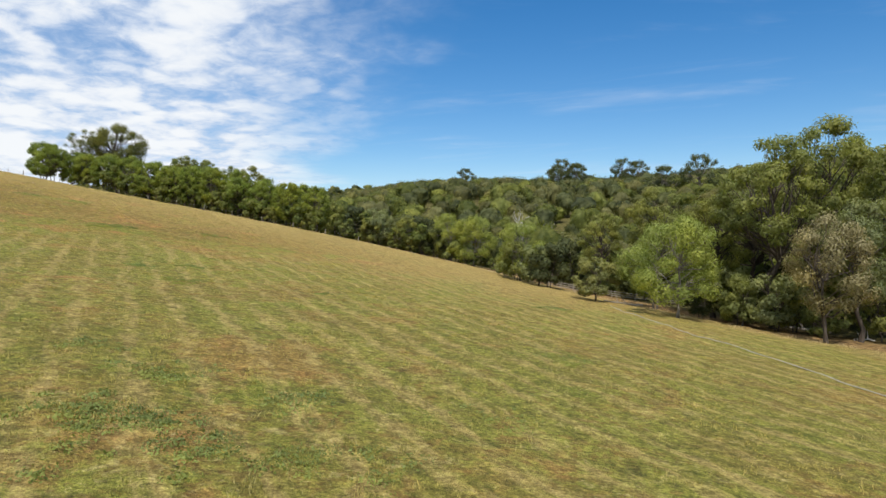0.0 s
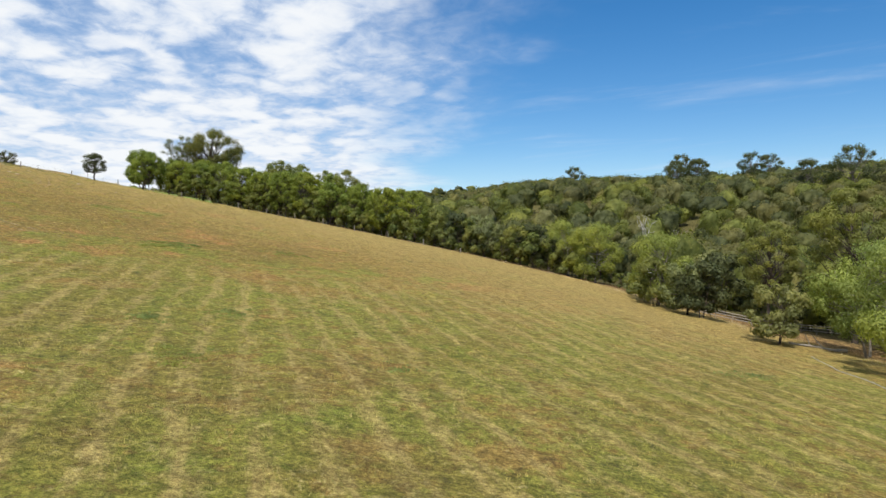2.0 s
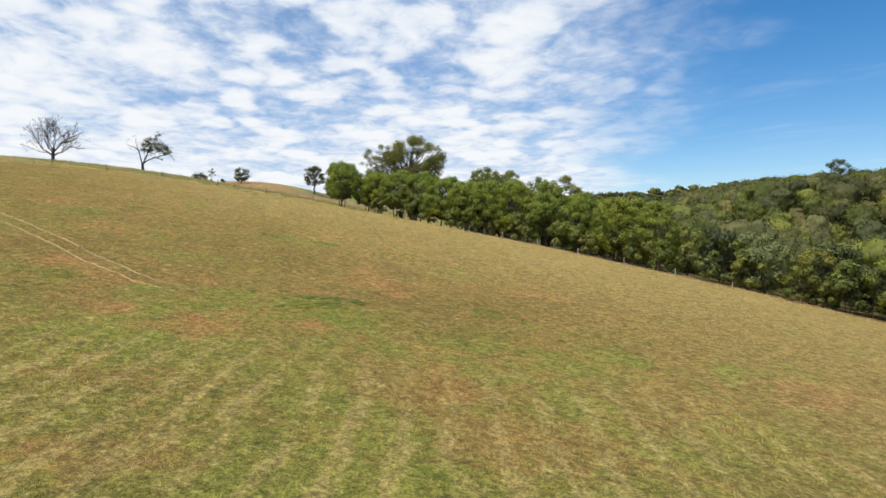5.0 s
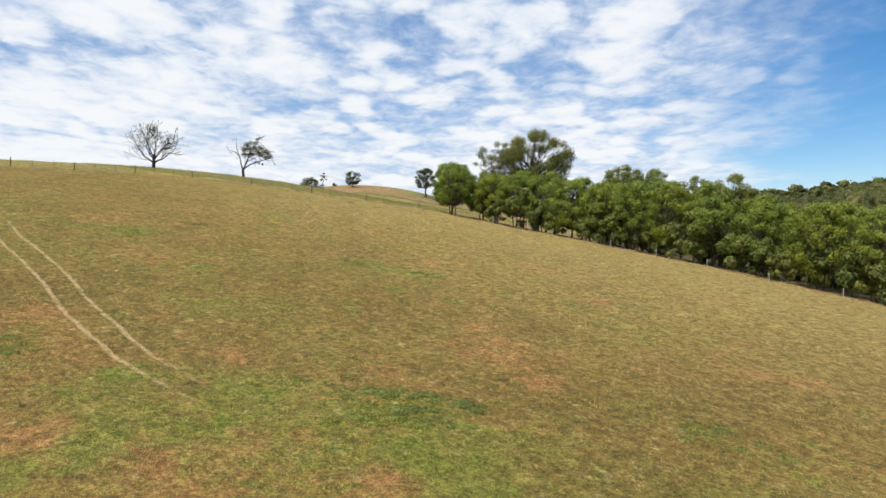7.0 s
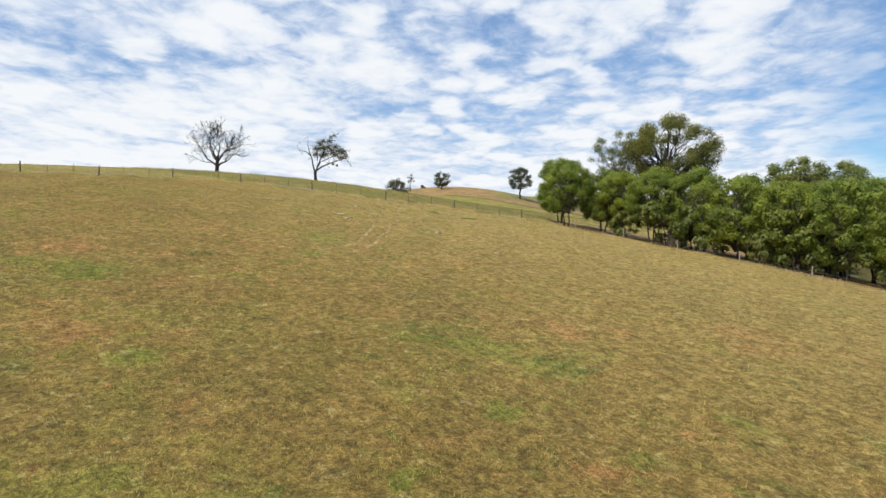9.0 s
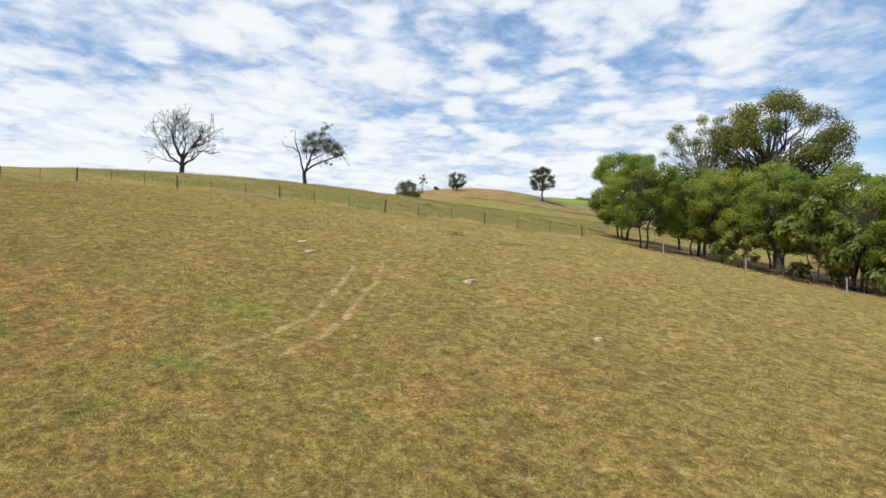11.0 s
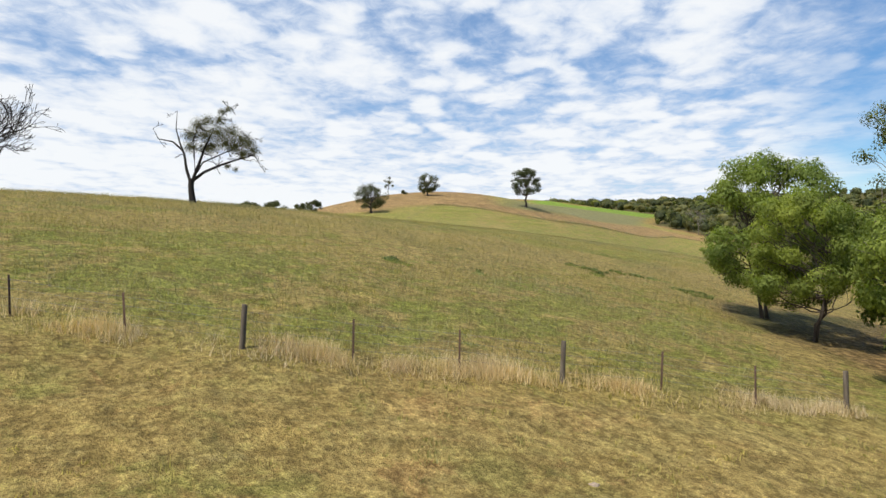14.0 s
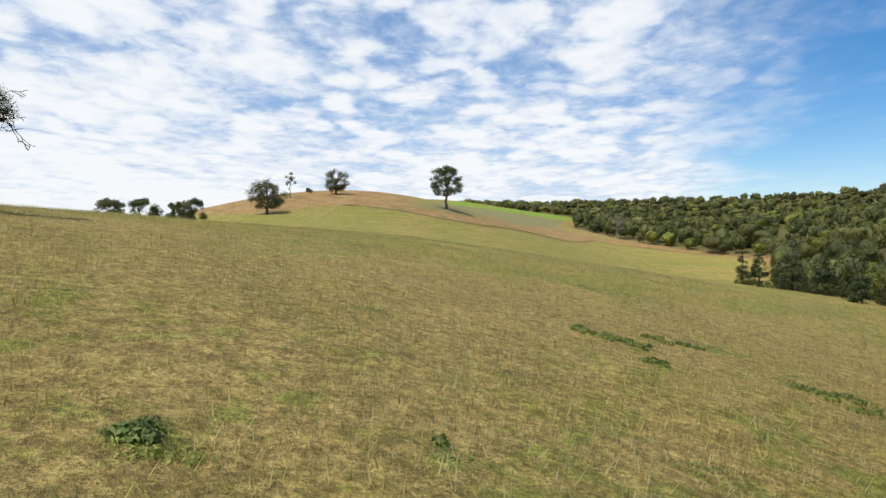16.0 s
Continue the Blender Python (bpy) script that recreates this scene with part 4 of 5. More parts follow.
for n, (x, y, s) in enumerate([(14.8, 101.8, 0.9), (16.4, 100.2, 0.92), (12.0, 107.5, 0.85), (11.0, 119.0, 0.5), (-2.0, 142.0, 0.9), (-8.0, 143.5, 1.0), (-14.0, 144.0, 1.0), (-20.0, 146.0, 1.05), (-25.0, 147.5, 1.0), (40.0, 112.0, 1.1), (23.0, 116.0, 1.2), (38.0, 70.0, 0.8), (33.5, 76.0, 0.9), (41.0, 79.0, 1.0), (45.0, 66.0, 0.9), (-16.0, 152.0, 1.2), (-5.0, 151.0, 1.2), (3.0, 148.0, 1.2), (24.0, 132.0, 1.3), (12.5, 141.0, 0.42), (9.5, 143.5, 0.45), (15.0, 151.0, 0.4), (18.5, 160.0, 0.38), (13.0, 134.0, 0.40), (21.0, 172.0, 0.4), (24.0, 186.0, 0.35), (33.0, 71.5, 0.75), (35.5, 69.0, 0.85), (30.5, 76.5, 0.7), (39.0, 66.0, 0.6), (25.5, 108.5, 0.7), (33.0, 112.0, 0.9), (28.0, 112.0, 0.9)]):
    plant(SHRUBS, n, x, y, s)
for n, (x, y) in enumerate([(x, y) for x, y in along(TREE_EDGE[3:], 3.9, 2.0) if not 76 < y < 112]):
    plant(SAPLINGS, n, x + 2.0 + 1.3 * math.sin(n * 2.1), y + 2.2 + 1.2 * math.cos(n * 1.7), (0.75 + 0.2 * (n % 4)) if not 112 < y < 137 else 0.55)
for n, (x, y, s) in enumerate([(37.0, 72.5, 1.0), (44.0, 76.0, 1.08), (49.0, 68.0, 1.0), (41.0, 86.0, 0.95), (54.0, 82.0, 1.05), (33.5, 80.0, 0.72), (57.0, 60.0, 1.0), (33.0, 99.0, 0.78), (46.0, 96.0, 0.9), (25.5, 104.5, 0.62)]):
    plant(GUMS, n + 1, x, y, s)
stand(tree("casuarina_tree", "brownish feathery casuarina tree over the creek bank", 500, 12.5, 4.9, 2.2, LEAF_BROWN, BARK_DARK, 11000, 0.32, clumps=40, stems=2, girth=0.24, hang=0.9), 37.0, 61.5)
stand(tree("casuarina_tree", "grey-brown feathery casuarina tree over the creek bank", 501, 14.5, 5.0, 3.5, LEAF_GREY, BARK_DARK, 9000, 0.36, clumps=36, stems=1, girth=0.26, hang=0.9), 42.0, 65.0)
stand(bare_tree("bleached white dead gum standing among the woods", 21, 14.5, BARK_WHITE, 0.42, girth=0.13, up=0.04, trunk=0.55, boughs=2), 23.6, 174.8)
for n, (x, y, s) in enumerate([(86.0, 464.0, 1.28), (97.0, 470.0, 1.12), (80.0, 452.0, 1.05), (92.0, 452.0, 1.1), (128.0, 458.0, 1.22), (138.0, 456.0, 1.1), (120.0, 300.0, 1.15), (104.0, 305.0, 0.95), (14.0, 425.0, 0.92)]):
    plant(FAR_GUMS, n, x, y, s)


def conifer(seed, high, wide):
    """A young dark conifer with foliage to the ground."""
    rng = np.random.default_rng(seed)
    root = tagged(new("conifer_tree"), "young dark conifer at the edge of the far paddock", "tree", "young conifers")
    v, f = tube([(0, 0, -0.3), (0, 0, high * 0.5), (0.05, 0, high * 0.96)], [0.14, 0.09, 0.02], 7)
    part("trunk", mesh_of("trunk", v, f, BARK_DARK, True), root)
    h = rng.uniform(0.06, 0.97, 34)
    a = rng.uniform(0, 6.283, 34)
    r = wide * (1 - h) ** 0.7 * 0.62
    part("crown", foliage("crown", [leaves(rng, np.stack([r * np.cos(a), r * np.sin(a), h * high], 1), wide * (0.16 + 0.36 * (1 - h)), 1500, 0.52, 0.2, 0.8)], LEAF_DARK), root)
    return root


CONIFERS = [conifer(700, 7.4, 1.8), conifer(701, 6.2, 2.0), conifer(702, 8.6, 2.1)]
for n, (x, y, s) in enumerate([(-137.0, 281.0, 1.0), (-133.0, 275.0, 1.1), (-127.5, 274.0, 1.25), (-126.0, 265.5, 0.9), (-121.5, 263.0, 1.2), (-117.5, 258.0, 1.0), (-116.0, 250.5, 0.95), (-111.0, 249.0, 1.15), (-109.0, 243.0, 1.0), (-105.0, 238.0, 1.1), (-131.0, 284.0, 1.0), (-124.0, 278.0, 0.9), (-122.5, 269.0, 0.75), (-118.0, 264.5, 0.8), (-113.5, 253.5, 0.7), (-107.0, 245.0, 0.8), (-128.5, 292.0, 1.1), (-101.5, 233.0, 1.2)]):
    plant(CONIFERS, n, x, y, s)
# lone trees on the hill
stand(tree("oak_tree", "dark rounded hillside tree with a short trunk", 600, 9.4, 6.4, 0.9, LEAF_DARK, BARK_DARK, 7000, 0.36, clumps=52, girth=0.40, fat=0.25), -251.2, 259.0)
stand(tree("oak_tree", "dark leaning tree on top of the hill", 601, 8.8, 5.6, 0.8, LEAF_DARK, BARK_DARK, 6000, 0.36, clumps=46, girth=0.38, fat=0.25), -274.5, 308.0)
stand(tree("gum_tree", "tall lone gum tree with a tiered dark crown", 602, 16.4, 7.8, 3.6, LEAF_DARK, BARK_DARK, 7000, 0.50, clumps=50, girth=0.5, flat=0.66, core=0.5, fat=0.24), -250.0, 340.0)
for n, (x, y, s) in enumerate([(-261.0, 222.0, 1.25), (-255.0, 226.5, 1.1), (-250.0, 231.5, 0.85), (-246.5, 233.5, 0.9), (-269.0, 214.0, 0.6)]):
    plant(SHRUBS, 1, x, y, s)


DRIVE = [(27.7, 209.5), (27.4, 216), (27.8, 222), (27.3, 227), (28.7, 233.6), (32.3, 237.5), (38, 240)]
CLEARING = [(11, 144), (16, 165), (21, 182), (26, 200), (27.5, 209), (28, 222), (29, 233), (36, 240)]


def driveway():
    """A narrow pale gravel drive through the clearing."""
    spots = np.array(along(DRIVE, 0.7))
    ahead = np.gradient(spots, axis=0)
    side = np.stack([-ahead[:, 1], ahead[:, 0]], 1) / np.linalg.norm(ahead, axis=1, keepdims=True)
    rows = []
    for u, lift in ((-1.15, -0.1), (-1.0, 0.12), (0, 0.16), (1.0, 0.12), (1.15, -0.1)):
        p = spots + side * u * 0.42
        rows.append(np.c_[p, land(p[:, 0], p[:, 1]) + lift])
    n = len(spots)
    idx = np.arange(5 * n).reshape(5, n)
    faces = np.stack([idx[:-1, :-1], idx[1:, :-1], idx[1:, 1:], idx[:-1, 1:]], -1).reshape(-1, 4)
    tagged(new("driveway", mesh_of("driveway", np.concatenate(rows), faces, GRAVEL, True)), "narrow winding driveway of white gravel in the wood", "driveway", kind="structure")


def fallen_log(label, seed, x, y, turn, long, thick, mat, stubs=3):
    rng = np.random.default_rng(seed)
    root = tagged(new("fallen_log"), label, "log")
    c, sn = math.cos(radians(turn)), math.sin(radians(turn))
    line = [(c * u, sn * u, ground_z(x + c * u, y + sn * u) - ground_z(x, y) + thick * 0.7 + 0.06 * math.sin(u * 2.2)) for u in np.linspace(-long / 2, long / 2, 9)]
    part("trunk", mesh_of("trunk", *tube(line, np.linspace(thick, thick * 0.5, 9) * rng.uniform(0.9, 1.1, 9), 8), mat, True), root)
    for i in range(stubs):
        foot = np.array(line[3 + i * 2 % 5])
        tip = foot + np.array([c, sn, 0]) * rng.uniform(0.3, 1.2) + np.array([-sn, c, 0]) * rng.uniform(-1.2, 1.2) + np.array([0, 0, rng.uniform(0.8, 2.0)])
        part("broken_branch", mesh_of("broken_branch", *tube(bend(rng, foot, tip, 5, 0.05, 0.03), np.linspace(thick * 0.45, 0.03, 5), 6), mat, True), root)
    root.matrix_basis = pose(x, y, ground_z(x, y))


def shed(label, x, y, turn, wide, deep, high, rise):
    root = tagged(new("shed"), label, "building")
    a, b = wide / 2, deep / 2
    t = 0.12
    v, f = [], []
    for (ax, ay), (bx, by) in zip([(-a, -b), (a, -b), (a, b), (-a, b)], [(a, -b), (a, b), (-a, b), (-a, -b)]):
        d = Vector((bx - ax, by - ay)).normalized()
        i = Vector((-d.y, d.x)) * t
        n = len(v)
        for z in (-0.6, high):
            v += [(ax, ay, z), (bx, by, z), (bx + i.x, by + i.y, z), (ax + i.x, ay + i.y, z)]
        f += [[n, n + 1, n + 5, n + 4], [n + 1, n + 2, n + 6, n + 5], [n + 2, n + 3, n + 7, n + 6], [n + 3, n, n + 4, n + 7], [n + 4, n + 5, n + 6, n + 7]]
    part("wall", mesh_of("wall", v, f, WALL_PALE), root)
    o = 0.35
    for sgn in (-1, 1):
        rv = [(-a - o, sgn * (b + o), high - 0.1), (a + o, sgn * (b + o), high - 0.1), (a + o, 0, high + rise), (-a - o, 0, high + rise)]
        rv += [(p[0], p[1], p[2] + 0.07) for p in rv]
        part("roof_sheet", mesh_of("roof_sheet", rv, [[0, 1, 2, 3], [7, 6, 5, 4], [0, 4, 5, 1], [1, 5, 6, 2], [2, 6, 7, 3], [3, 7, 4, 0]], ROOF_WHITE), root)
    dv = [(-0.5, -b - 0.04, 0), (0.5, -b - 0.04, 0), (0.5, -b - 0.04, 2.0), (-0.5, -b - 0.04, 2.0)]
    dv += [(p[0], p[1] + 0.035, p[2]) for p in dv]
    part("door", mesh_of("door", dv, [[0, 1, 2, 3], [7, 6, 5, 4], [0, 4, 5, 1], [1, 5, 6, 2], [2, 6, 7, 3], [3, 7, 4, 0]], TIMBER), root)
    root.matrix_basis = pose(x, y, ground_z(x, y), 0, 0, turn)


def domed_crown(rng, x, y, z, high, wide, rings, count, size):
    """A lumpy domed crown seen from afar: an uneven skin of foliage and loose sprays on it."""
    lumps = rng.normal(0, 1, (26, 3)) + np.array([0, 0, 0.55])
    lumps /= np.linalg.norm(lumps, axis=1, keepdims=True)
    tall = high * rng.uniform(0.36, 0.50)
    centre = np.array([x + rng.normal(0, 0.3), y + rng.normal(0, 0.3), z + high - tall])
    stretch = np.array([wide, wide * rng.uniform(0.8, 1.0), tall])

    def skin(a, u):
        d = np.stack([np.cos(a) * np.sqrt(1 - u * u), np.sin(a) * np.sqrt(1 - u * u), u], -1)
        near = np.exp(-18.0 * (1 - d @ lumps.T)).max(-1)
        drop = np.where(d[..., 2:3] < 0, 1.6, 1.0)
        return centre + d * stretch * (0.68 + 0.40 * near)[..., None] * np.concatenate([np.ones_like(drop), np.ones_like(drop), drop], -1)

    def facing(a, u):
        p, e = skin(a, u), 0.06
        n = np.cross(skin(a + e, u) - p, skin(a, np.clip(u + e, -0.99, 0.995)) - skin(a, np.clip(u - e, -0.99, 0.995)))
        return n / np.maximum(np.linalg.norm(n, axis=-1, keepdims=True), 1e-9)

    around = rings * 2
    a, u = np.meshgrid(np.arange(around) * 6.2832 / around, np.sin(np.linspace(-1.1, 1.5, rings)), indexing="ij")
    idx = np.arange(around * rings).reshape(around, rings)
    nxt = np.roll(idx, -1, 0)
    quads = np.stack([idx[:, :-1], nxt[:, :-1], nxt[:, 1:], idx[:, 1:]], -1).reshape(-1, 4)
    body, way = centre + (skin(a, u).reshape(-1, 3) - centre) * 0.85, facing(a, u).reshape(-1, 3)
    a, u = rng.uniform(0, 6.2832, count), np.clip(rng.uniform(-0.75, 1.0, count), -0.97, 0.97)
    spot, out = skin(a, u), facing(a, u)
    spot = centre + (spot - centre) * rng.uniform(0.86, 1.06, (count, 1))
    tilt = out * 0.5 + rng.normal(0, 0.75, (count, 3))
    tilt /= np.linalg.norm(tilt, axis=1, keepdims=True)
    one = np.cross(tilt, rng.normal(0, 1, (count, 3)))
    one /= np.maximum(np.linalg.norm(one, axis=1, keepdims=True), 1e-6)
    two = np.cross(tilt, one)
    long = size * rng.uniform(0.5, 1.2, (count, 1))
    sprays = np.stack([spot - one * long * 0.6, spot + two * long * 0.36, spot + one * long * 0.6, spot - two * long * 0.36], 1).reshape(-1, 3)
    soft_out = out * 1.0 + tilt * 0.8 + rng.normal(0, 0.30, (count, 3))
    soft_out /= np.linalg.norm(soft_out, axis=1, keepdims=True)
    faces = np.concatenate([quads, np.arange(count * 4).reshape(-1, 4)[:, ::-1] + len(body)])
    return np.concatenate([body, sprays]), faces, np.concatenate([way, np.repeat(soft_out, 4, 0)])


def far_wood():
    """The woods on the slopes behind, as one mass of separate crowns."""
    rng = np.random.default_rng(77)
    plan = [(62, 30), (52, 62), (44, 92), (32, 112), (26, 128), (18, 150), (-10, 156), (-30, 162), (-46, 166), (-62, 170), (-78, 172), (-86, 184), (-82, 222), (-98, 250), (-115, 272), (-130, 298), (-138, 340), (-147, 400), (-157, 470), (-170, 518), (-236, 541), (-300, 556), (-322, 632), (-346, 696), (-440, 740), (-640, 820), (-640, 1000), (60, 1000), (20, 700), (60, 540), (150, 520), (300, 420), (330, 300), (220, 60), (110, -10)]
    pieces, stems, taken = {}, [], {}
    xs, ys = rng.uniform(-640, 420, 40000), rng.uniform(-10, 990, 40000)
    keep = inside(xs, ys, plan) & ~((xs > 60) & (ys < 0.75 * xs)) & (away(xs, ys, CLEARING) > 4.0)
    for x, y in zip(xs[keep], ys[keep]):
        far = min(math.hypot(x + 20, y - 60), math.hypot(x + 105, y - 165) + 40)
        gap = rng.uniform(5.0, 8.4) if far < 240 else rng.uniform(5.6, 8.4) if far < 420 else rng.uniform(6.5, 9) if far < 560 else rng.uniform(9, 12)
        cell = (int(x // 13), int(y // 13))
        if any(math.hypot(x - a, y - b) < gap for i in (-1, 0, 1) for j in (-1, 0, 1) for a, b in taken.get((cell[0] + i, cell[1] + j), ())):
            continue
        taken.setdefault(cell, []).append((x, y))
        high = rng.uniform(7.5, 13.0) * (1.2 if rng.random() < 0.05 else 1.0)
        if y > 380 and x < -110:
            high *= 0.75 if y < 560 else 0.6
        elif x < -80 and y > 245:
            high *= 0.62
        wood_edge = x < -110 and y > 330
        if wood_edge:
            high *= rng.uniform(0.66, 1.50)
        wide = high * (rng.uniform(0.34, 0.66) if wood_edge else rng.uniform(0.36, 0.56)) * (1.35 if far > 560 else 1.0)
        n, size = (900, 0.42) if far < 170 else (560, 0.54) if far < 300 else (260, 0.78) if far < 430 else (84, 1.25) if far < 560 else (30, 2.0)
        z = ground_z(x, y)
        kind = int(rng.choice(3, p=(0.42, 0.33, 0.25) if y < 330 else (0.15, 0.27, 0.58)))
        pieces.setdefault(kind, []).append(domed_crown(rng, x, y, z, high, wide, 8 if far < 200 else 7 if far < 330 else 5, n, size))
        if far < 260:
            stems.append(tube([(x, y, z - 0.4), (x + rng.normal(0, 0.4), y, z + high * 0.45), (x + rng.normal(0, 0.9), y, z + high * 0.75)], [0.22, 0.16, 0.07], 5))
    root = tagged(new("far_woods"), "dense eucalypt woodland covering the slopes", "woodland", kind="stuff")
    tagged(part("trunks", mesh_of("trunks", *joined(stems), BARK_DARK, True), root), kind="stuff")
    for kind, leaf in enumerate((LEAF_WOODS, LEAF_OLIVE, LEAF_SHADE)):
        tagged(part("canopy", foliage("canopy", pieces[kind], leaf), root), kind="stuff")


far_wood()
driveway()
fallen_log("grey fallen log with broken branches under the creek trees", 61, 41.0, 75.0, 150, 7.0, 0.22, TIMBER_PALE)
fallen_log("bleached fallen limb leaning at the wood's edge", 62, 43.5, 66.5, 35, 4.5, 0.13, BARK_WHITE, 2)
fallen_log("grey fallen log with broken branches under the creek trees", 63, 24.0, 86.0, 160, 5.0, 0.16, TIMBER_PALE, 2)
shed("small pale shed half hidden behind the crest", -264.0, 236.0, 30, 7.0, 4.5, 2.6, 1.0)
shed("pale low shed in the clearing of the wood", 25.5, 192.0, 80, 6.0, 4.0, 2.2, 0.7)
stand(bare_tree("bleached bare dead tree at the far paddock's edge", 31, 15.0, BARK_PALE, 0.5, girth=0.26, trunk=0.4, boughs=4), -262.0, 545.0)
for n, (x, y, sc) in enumerate([(-290.0, 309.0, 0.33), (-293.5, 312.0, 0.28), (-286.0, 306.5, 0.25), (-281.0, 312.0, 0.22), (-300.0, 296.0, 0.2)]):
    plant(SHRUBS, 1, x, y, sc, 0.7, label="low dark shrub on the bracken hilltop")
stand(tree("gum_tree", "small sparse tree on the far side of the hill", 640, 8.5, 2.6, 4.0, LEAF_SAGE, BARK_DARK, 420, 0.5, clumps=9, girth=0.16, fat=0.2, limbs=3), -278.0, 290.0)

# ---------------------------------------------------------------- fences


def post_mesh(seed, high, r, mat):
    rng = np.random.default_rng(seed)
    zs = [-0.3, 0.0, high * 0.5, high - 0.02, high]
    lean = rng.normal(0, 0.02, 2)
    v, f = tube([(lean[0] * z, lean[1] * z, z) for z in zs], [r * 1.05, r * 1.05, r, r * 0.97, r * 0.86], 9)
    top = len(v) - 9
    fan = np.array([[top, top + 3, top + 4, top + 5], [top, top + 5, top + 6, top + 7], [top, top + 7, top + 8, top + 8]])
    return mesh_of("post", v, np.concatenate([f, fan[:2]]), mat, False)


def picket_mesh(high):
    """A star picket: three thin fins."""
    v, f = [], []
    for i in range(3):
        a = i * 2.0944
        d, s = np.array([math.cos(a), math.sin(a)]) * 0.034, np.array([-math.sin(a), math.cos(a)]) * 0.005
        n = len(v)
        for z in (-0.3, high):
            v += [(*(-s), z), (*s, z), (*(d + s), z), (*(d - s), z)]
        f += [[n, n + 1, n + 5, n + 4], [n + 1, n + 2, n + 6, n + 5], [n + 2, n + 3, n + 7, n + 6], [n + 3, n, n + 4, n + 7], [n + 4, n + 5, n + 6, n + 7]]
    return mesh_of("star_picket", v, f, STEEL)


def wire_fence(label, places, pattern, posts, picket, wires):
    root = tagged(new("wire_fence"), label, "fence")
    for n, (x, y) in enumerate(places):
        kind = pattern[n % len(pattern)]
        ob = part("post" if kind else "star_picket", posts[n % len(posts)] if kind else picket, root)
        ob.matrix_basis = pose(x, y, ground_z(x, y), (n * 37 % 7 - 3) * 0.8, (n * 53 % 9 - 4) * 0.8, n * 67 % 360)
    for h in wires:
        line = [(x, y, ground_z(x, y) + h) for x, y in places]
        v, f = tube(line, [0.0035] * len(line), 4)
        part("wire", mesh_of("wire", v, f, WIRE, True), root)


POSTS = [post_mesh(i, 1.22 + 0.03 * i, 0.075 + 0.006 * (i % 2), TIMBER) for i in range(4)]
PALE_POSTS = [post_mesh(10 + i, 1.15, 0.055, TIMBER_PALE) for i in range(3)]
PICKET = picket_mesh(1.18)
fence_places = [(ax + (bx - ax) * i / 3, ay + (by - ay) * i / 3) for (ax, ay), (bx, by) in zip(FENCE_LINE, FENCE_LINE[1:]) for i in range(3)] + FENCE_LINE[-1:]
wire_fence("post-and-wire stock fence of weathered timber posts and star pickets", fence_places, (1, 0, 0), POSTS, PICKET, (0.30, 0.55, 0.80, 1.05))
wire_fence("old wire fence with pale timber posts beside the copse", along(COPSE_FENCE, 7.4, 7.4), (1,), PALE_POSTS, PICKET, (0.35, 0.65, 0.95))


def rail_fence():
    root = tagged(new("rail_fence"), "grey timber post-and-rail fence beside the creek trees", "fence")
    places = along([(17.5, 107.5), (19.3, 106.2), (22.9, 102.6), (29.0, 105.0), (35.5, 108.0), (44.0, 110.0)], 2.4)
    for n, (x, y) in enumerate(places):
        part("post", PALE_POSTS[n % 3], root).matrix_basis = pose(x, y, ground_z(x, y), 0, 0, n * 40)
    for (ax, ay), (bx, by) in zip(places, places[1:]):
        for h in (0.35, 0.68, 1.0):
            a, b = Vector((ax, ay, ground_z(ax, ay) + h)), Vector((bx, by, ground_z(bx, by) + h))
            v, f = tube([a, (a + b) / 2, b], [0.06, 0.06, 0.055], 6)
            part("rail", mesh_of("rail", v, f, TIMBER_PALE, True), root)


rail_fence()


def pipe_line():
    line = [(24.4, 32.0), (23.2, 41.0), (22.3, 48.0), (20.8, 57.4), (19.6, 71.1), (20.0, 78.0)]
    places = along(line, 1.5)
    v, f = tube([(x, y, ground_z(x, y) + 0.03) for x, y in places], [0.028] * len(places), 7)
    tagged(new("water_pipe", mesh_of("water_pipe", v, f, PIPE, True)), "pale plastic water pipe lying along the grass", "pipe")


pipe_line()

def worn_material():
    def build(k, bsdf, out):
        at = k.add("ShaderNodeTexCoord").outputs["Object"]
        small, fine = k.noise(at, 2.2, 5, 0.75, 0.3), k.noise(at, 16.0, 4, 0.8)
        k.link(k.mix(fine, (0.40, 0.270, 0.115), (0.66, 0.49, 0.240)), bsdf.inputs["Base Color"])
        bsdf.inputs["Roughness"].default_value = 0.9
        bsdf.inputs["Specular IOR Level"].default_value = 0.1
        holes = k.math("ADD", k.attr("worn"), k.math("ADD", k.math("MULTIPLY", k.math("SUBTRACT", small, 0.5), 2.4), k.math("MULTIPLY", k.math("SUBTRACT", fine, 0.5), 1.2)))
        k.link(k.math("MULTIPLY", k.clamp01(holes, 0.45, 1.25), 0.60), bsdf.inputs["Alpha"])
    return material("worn_straw", build)


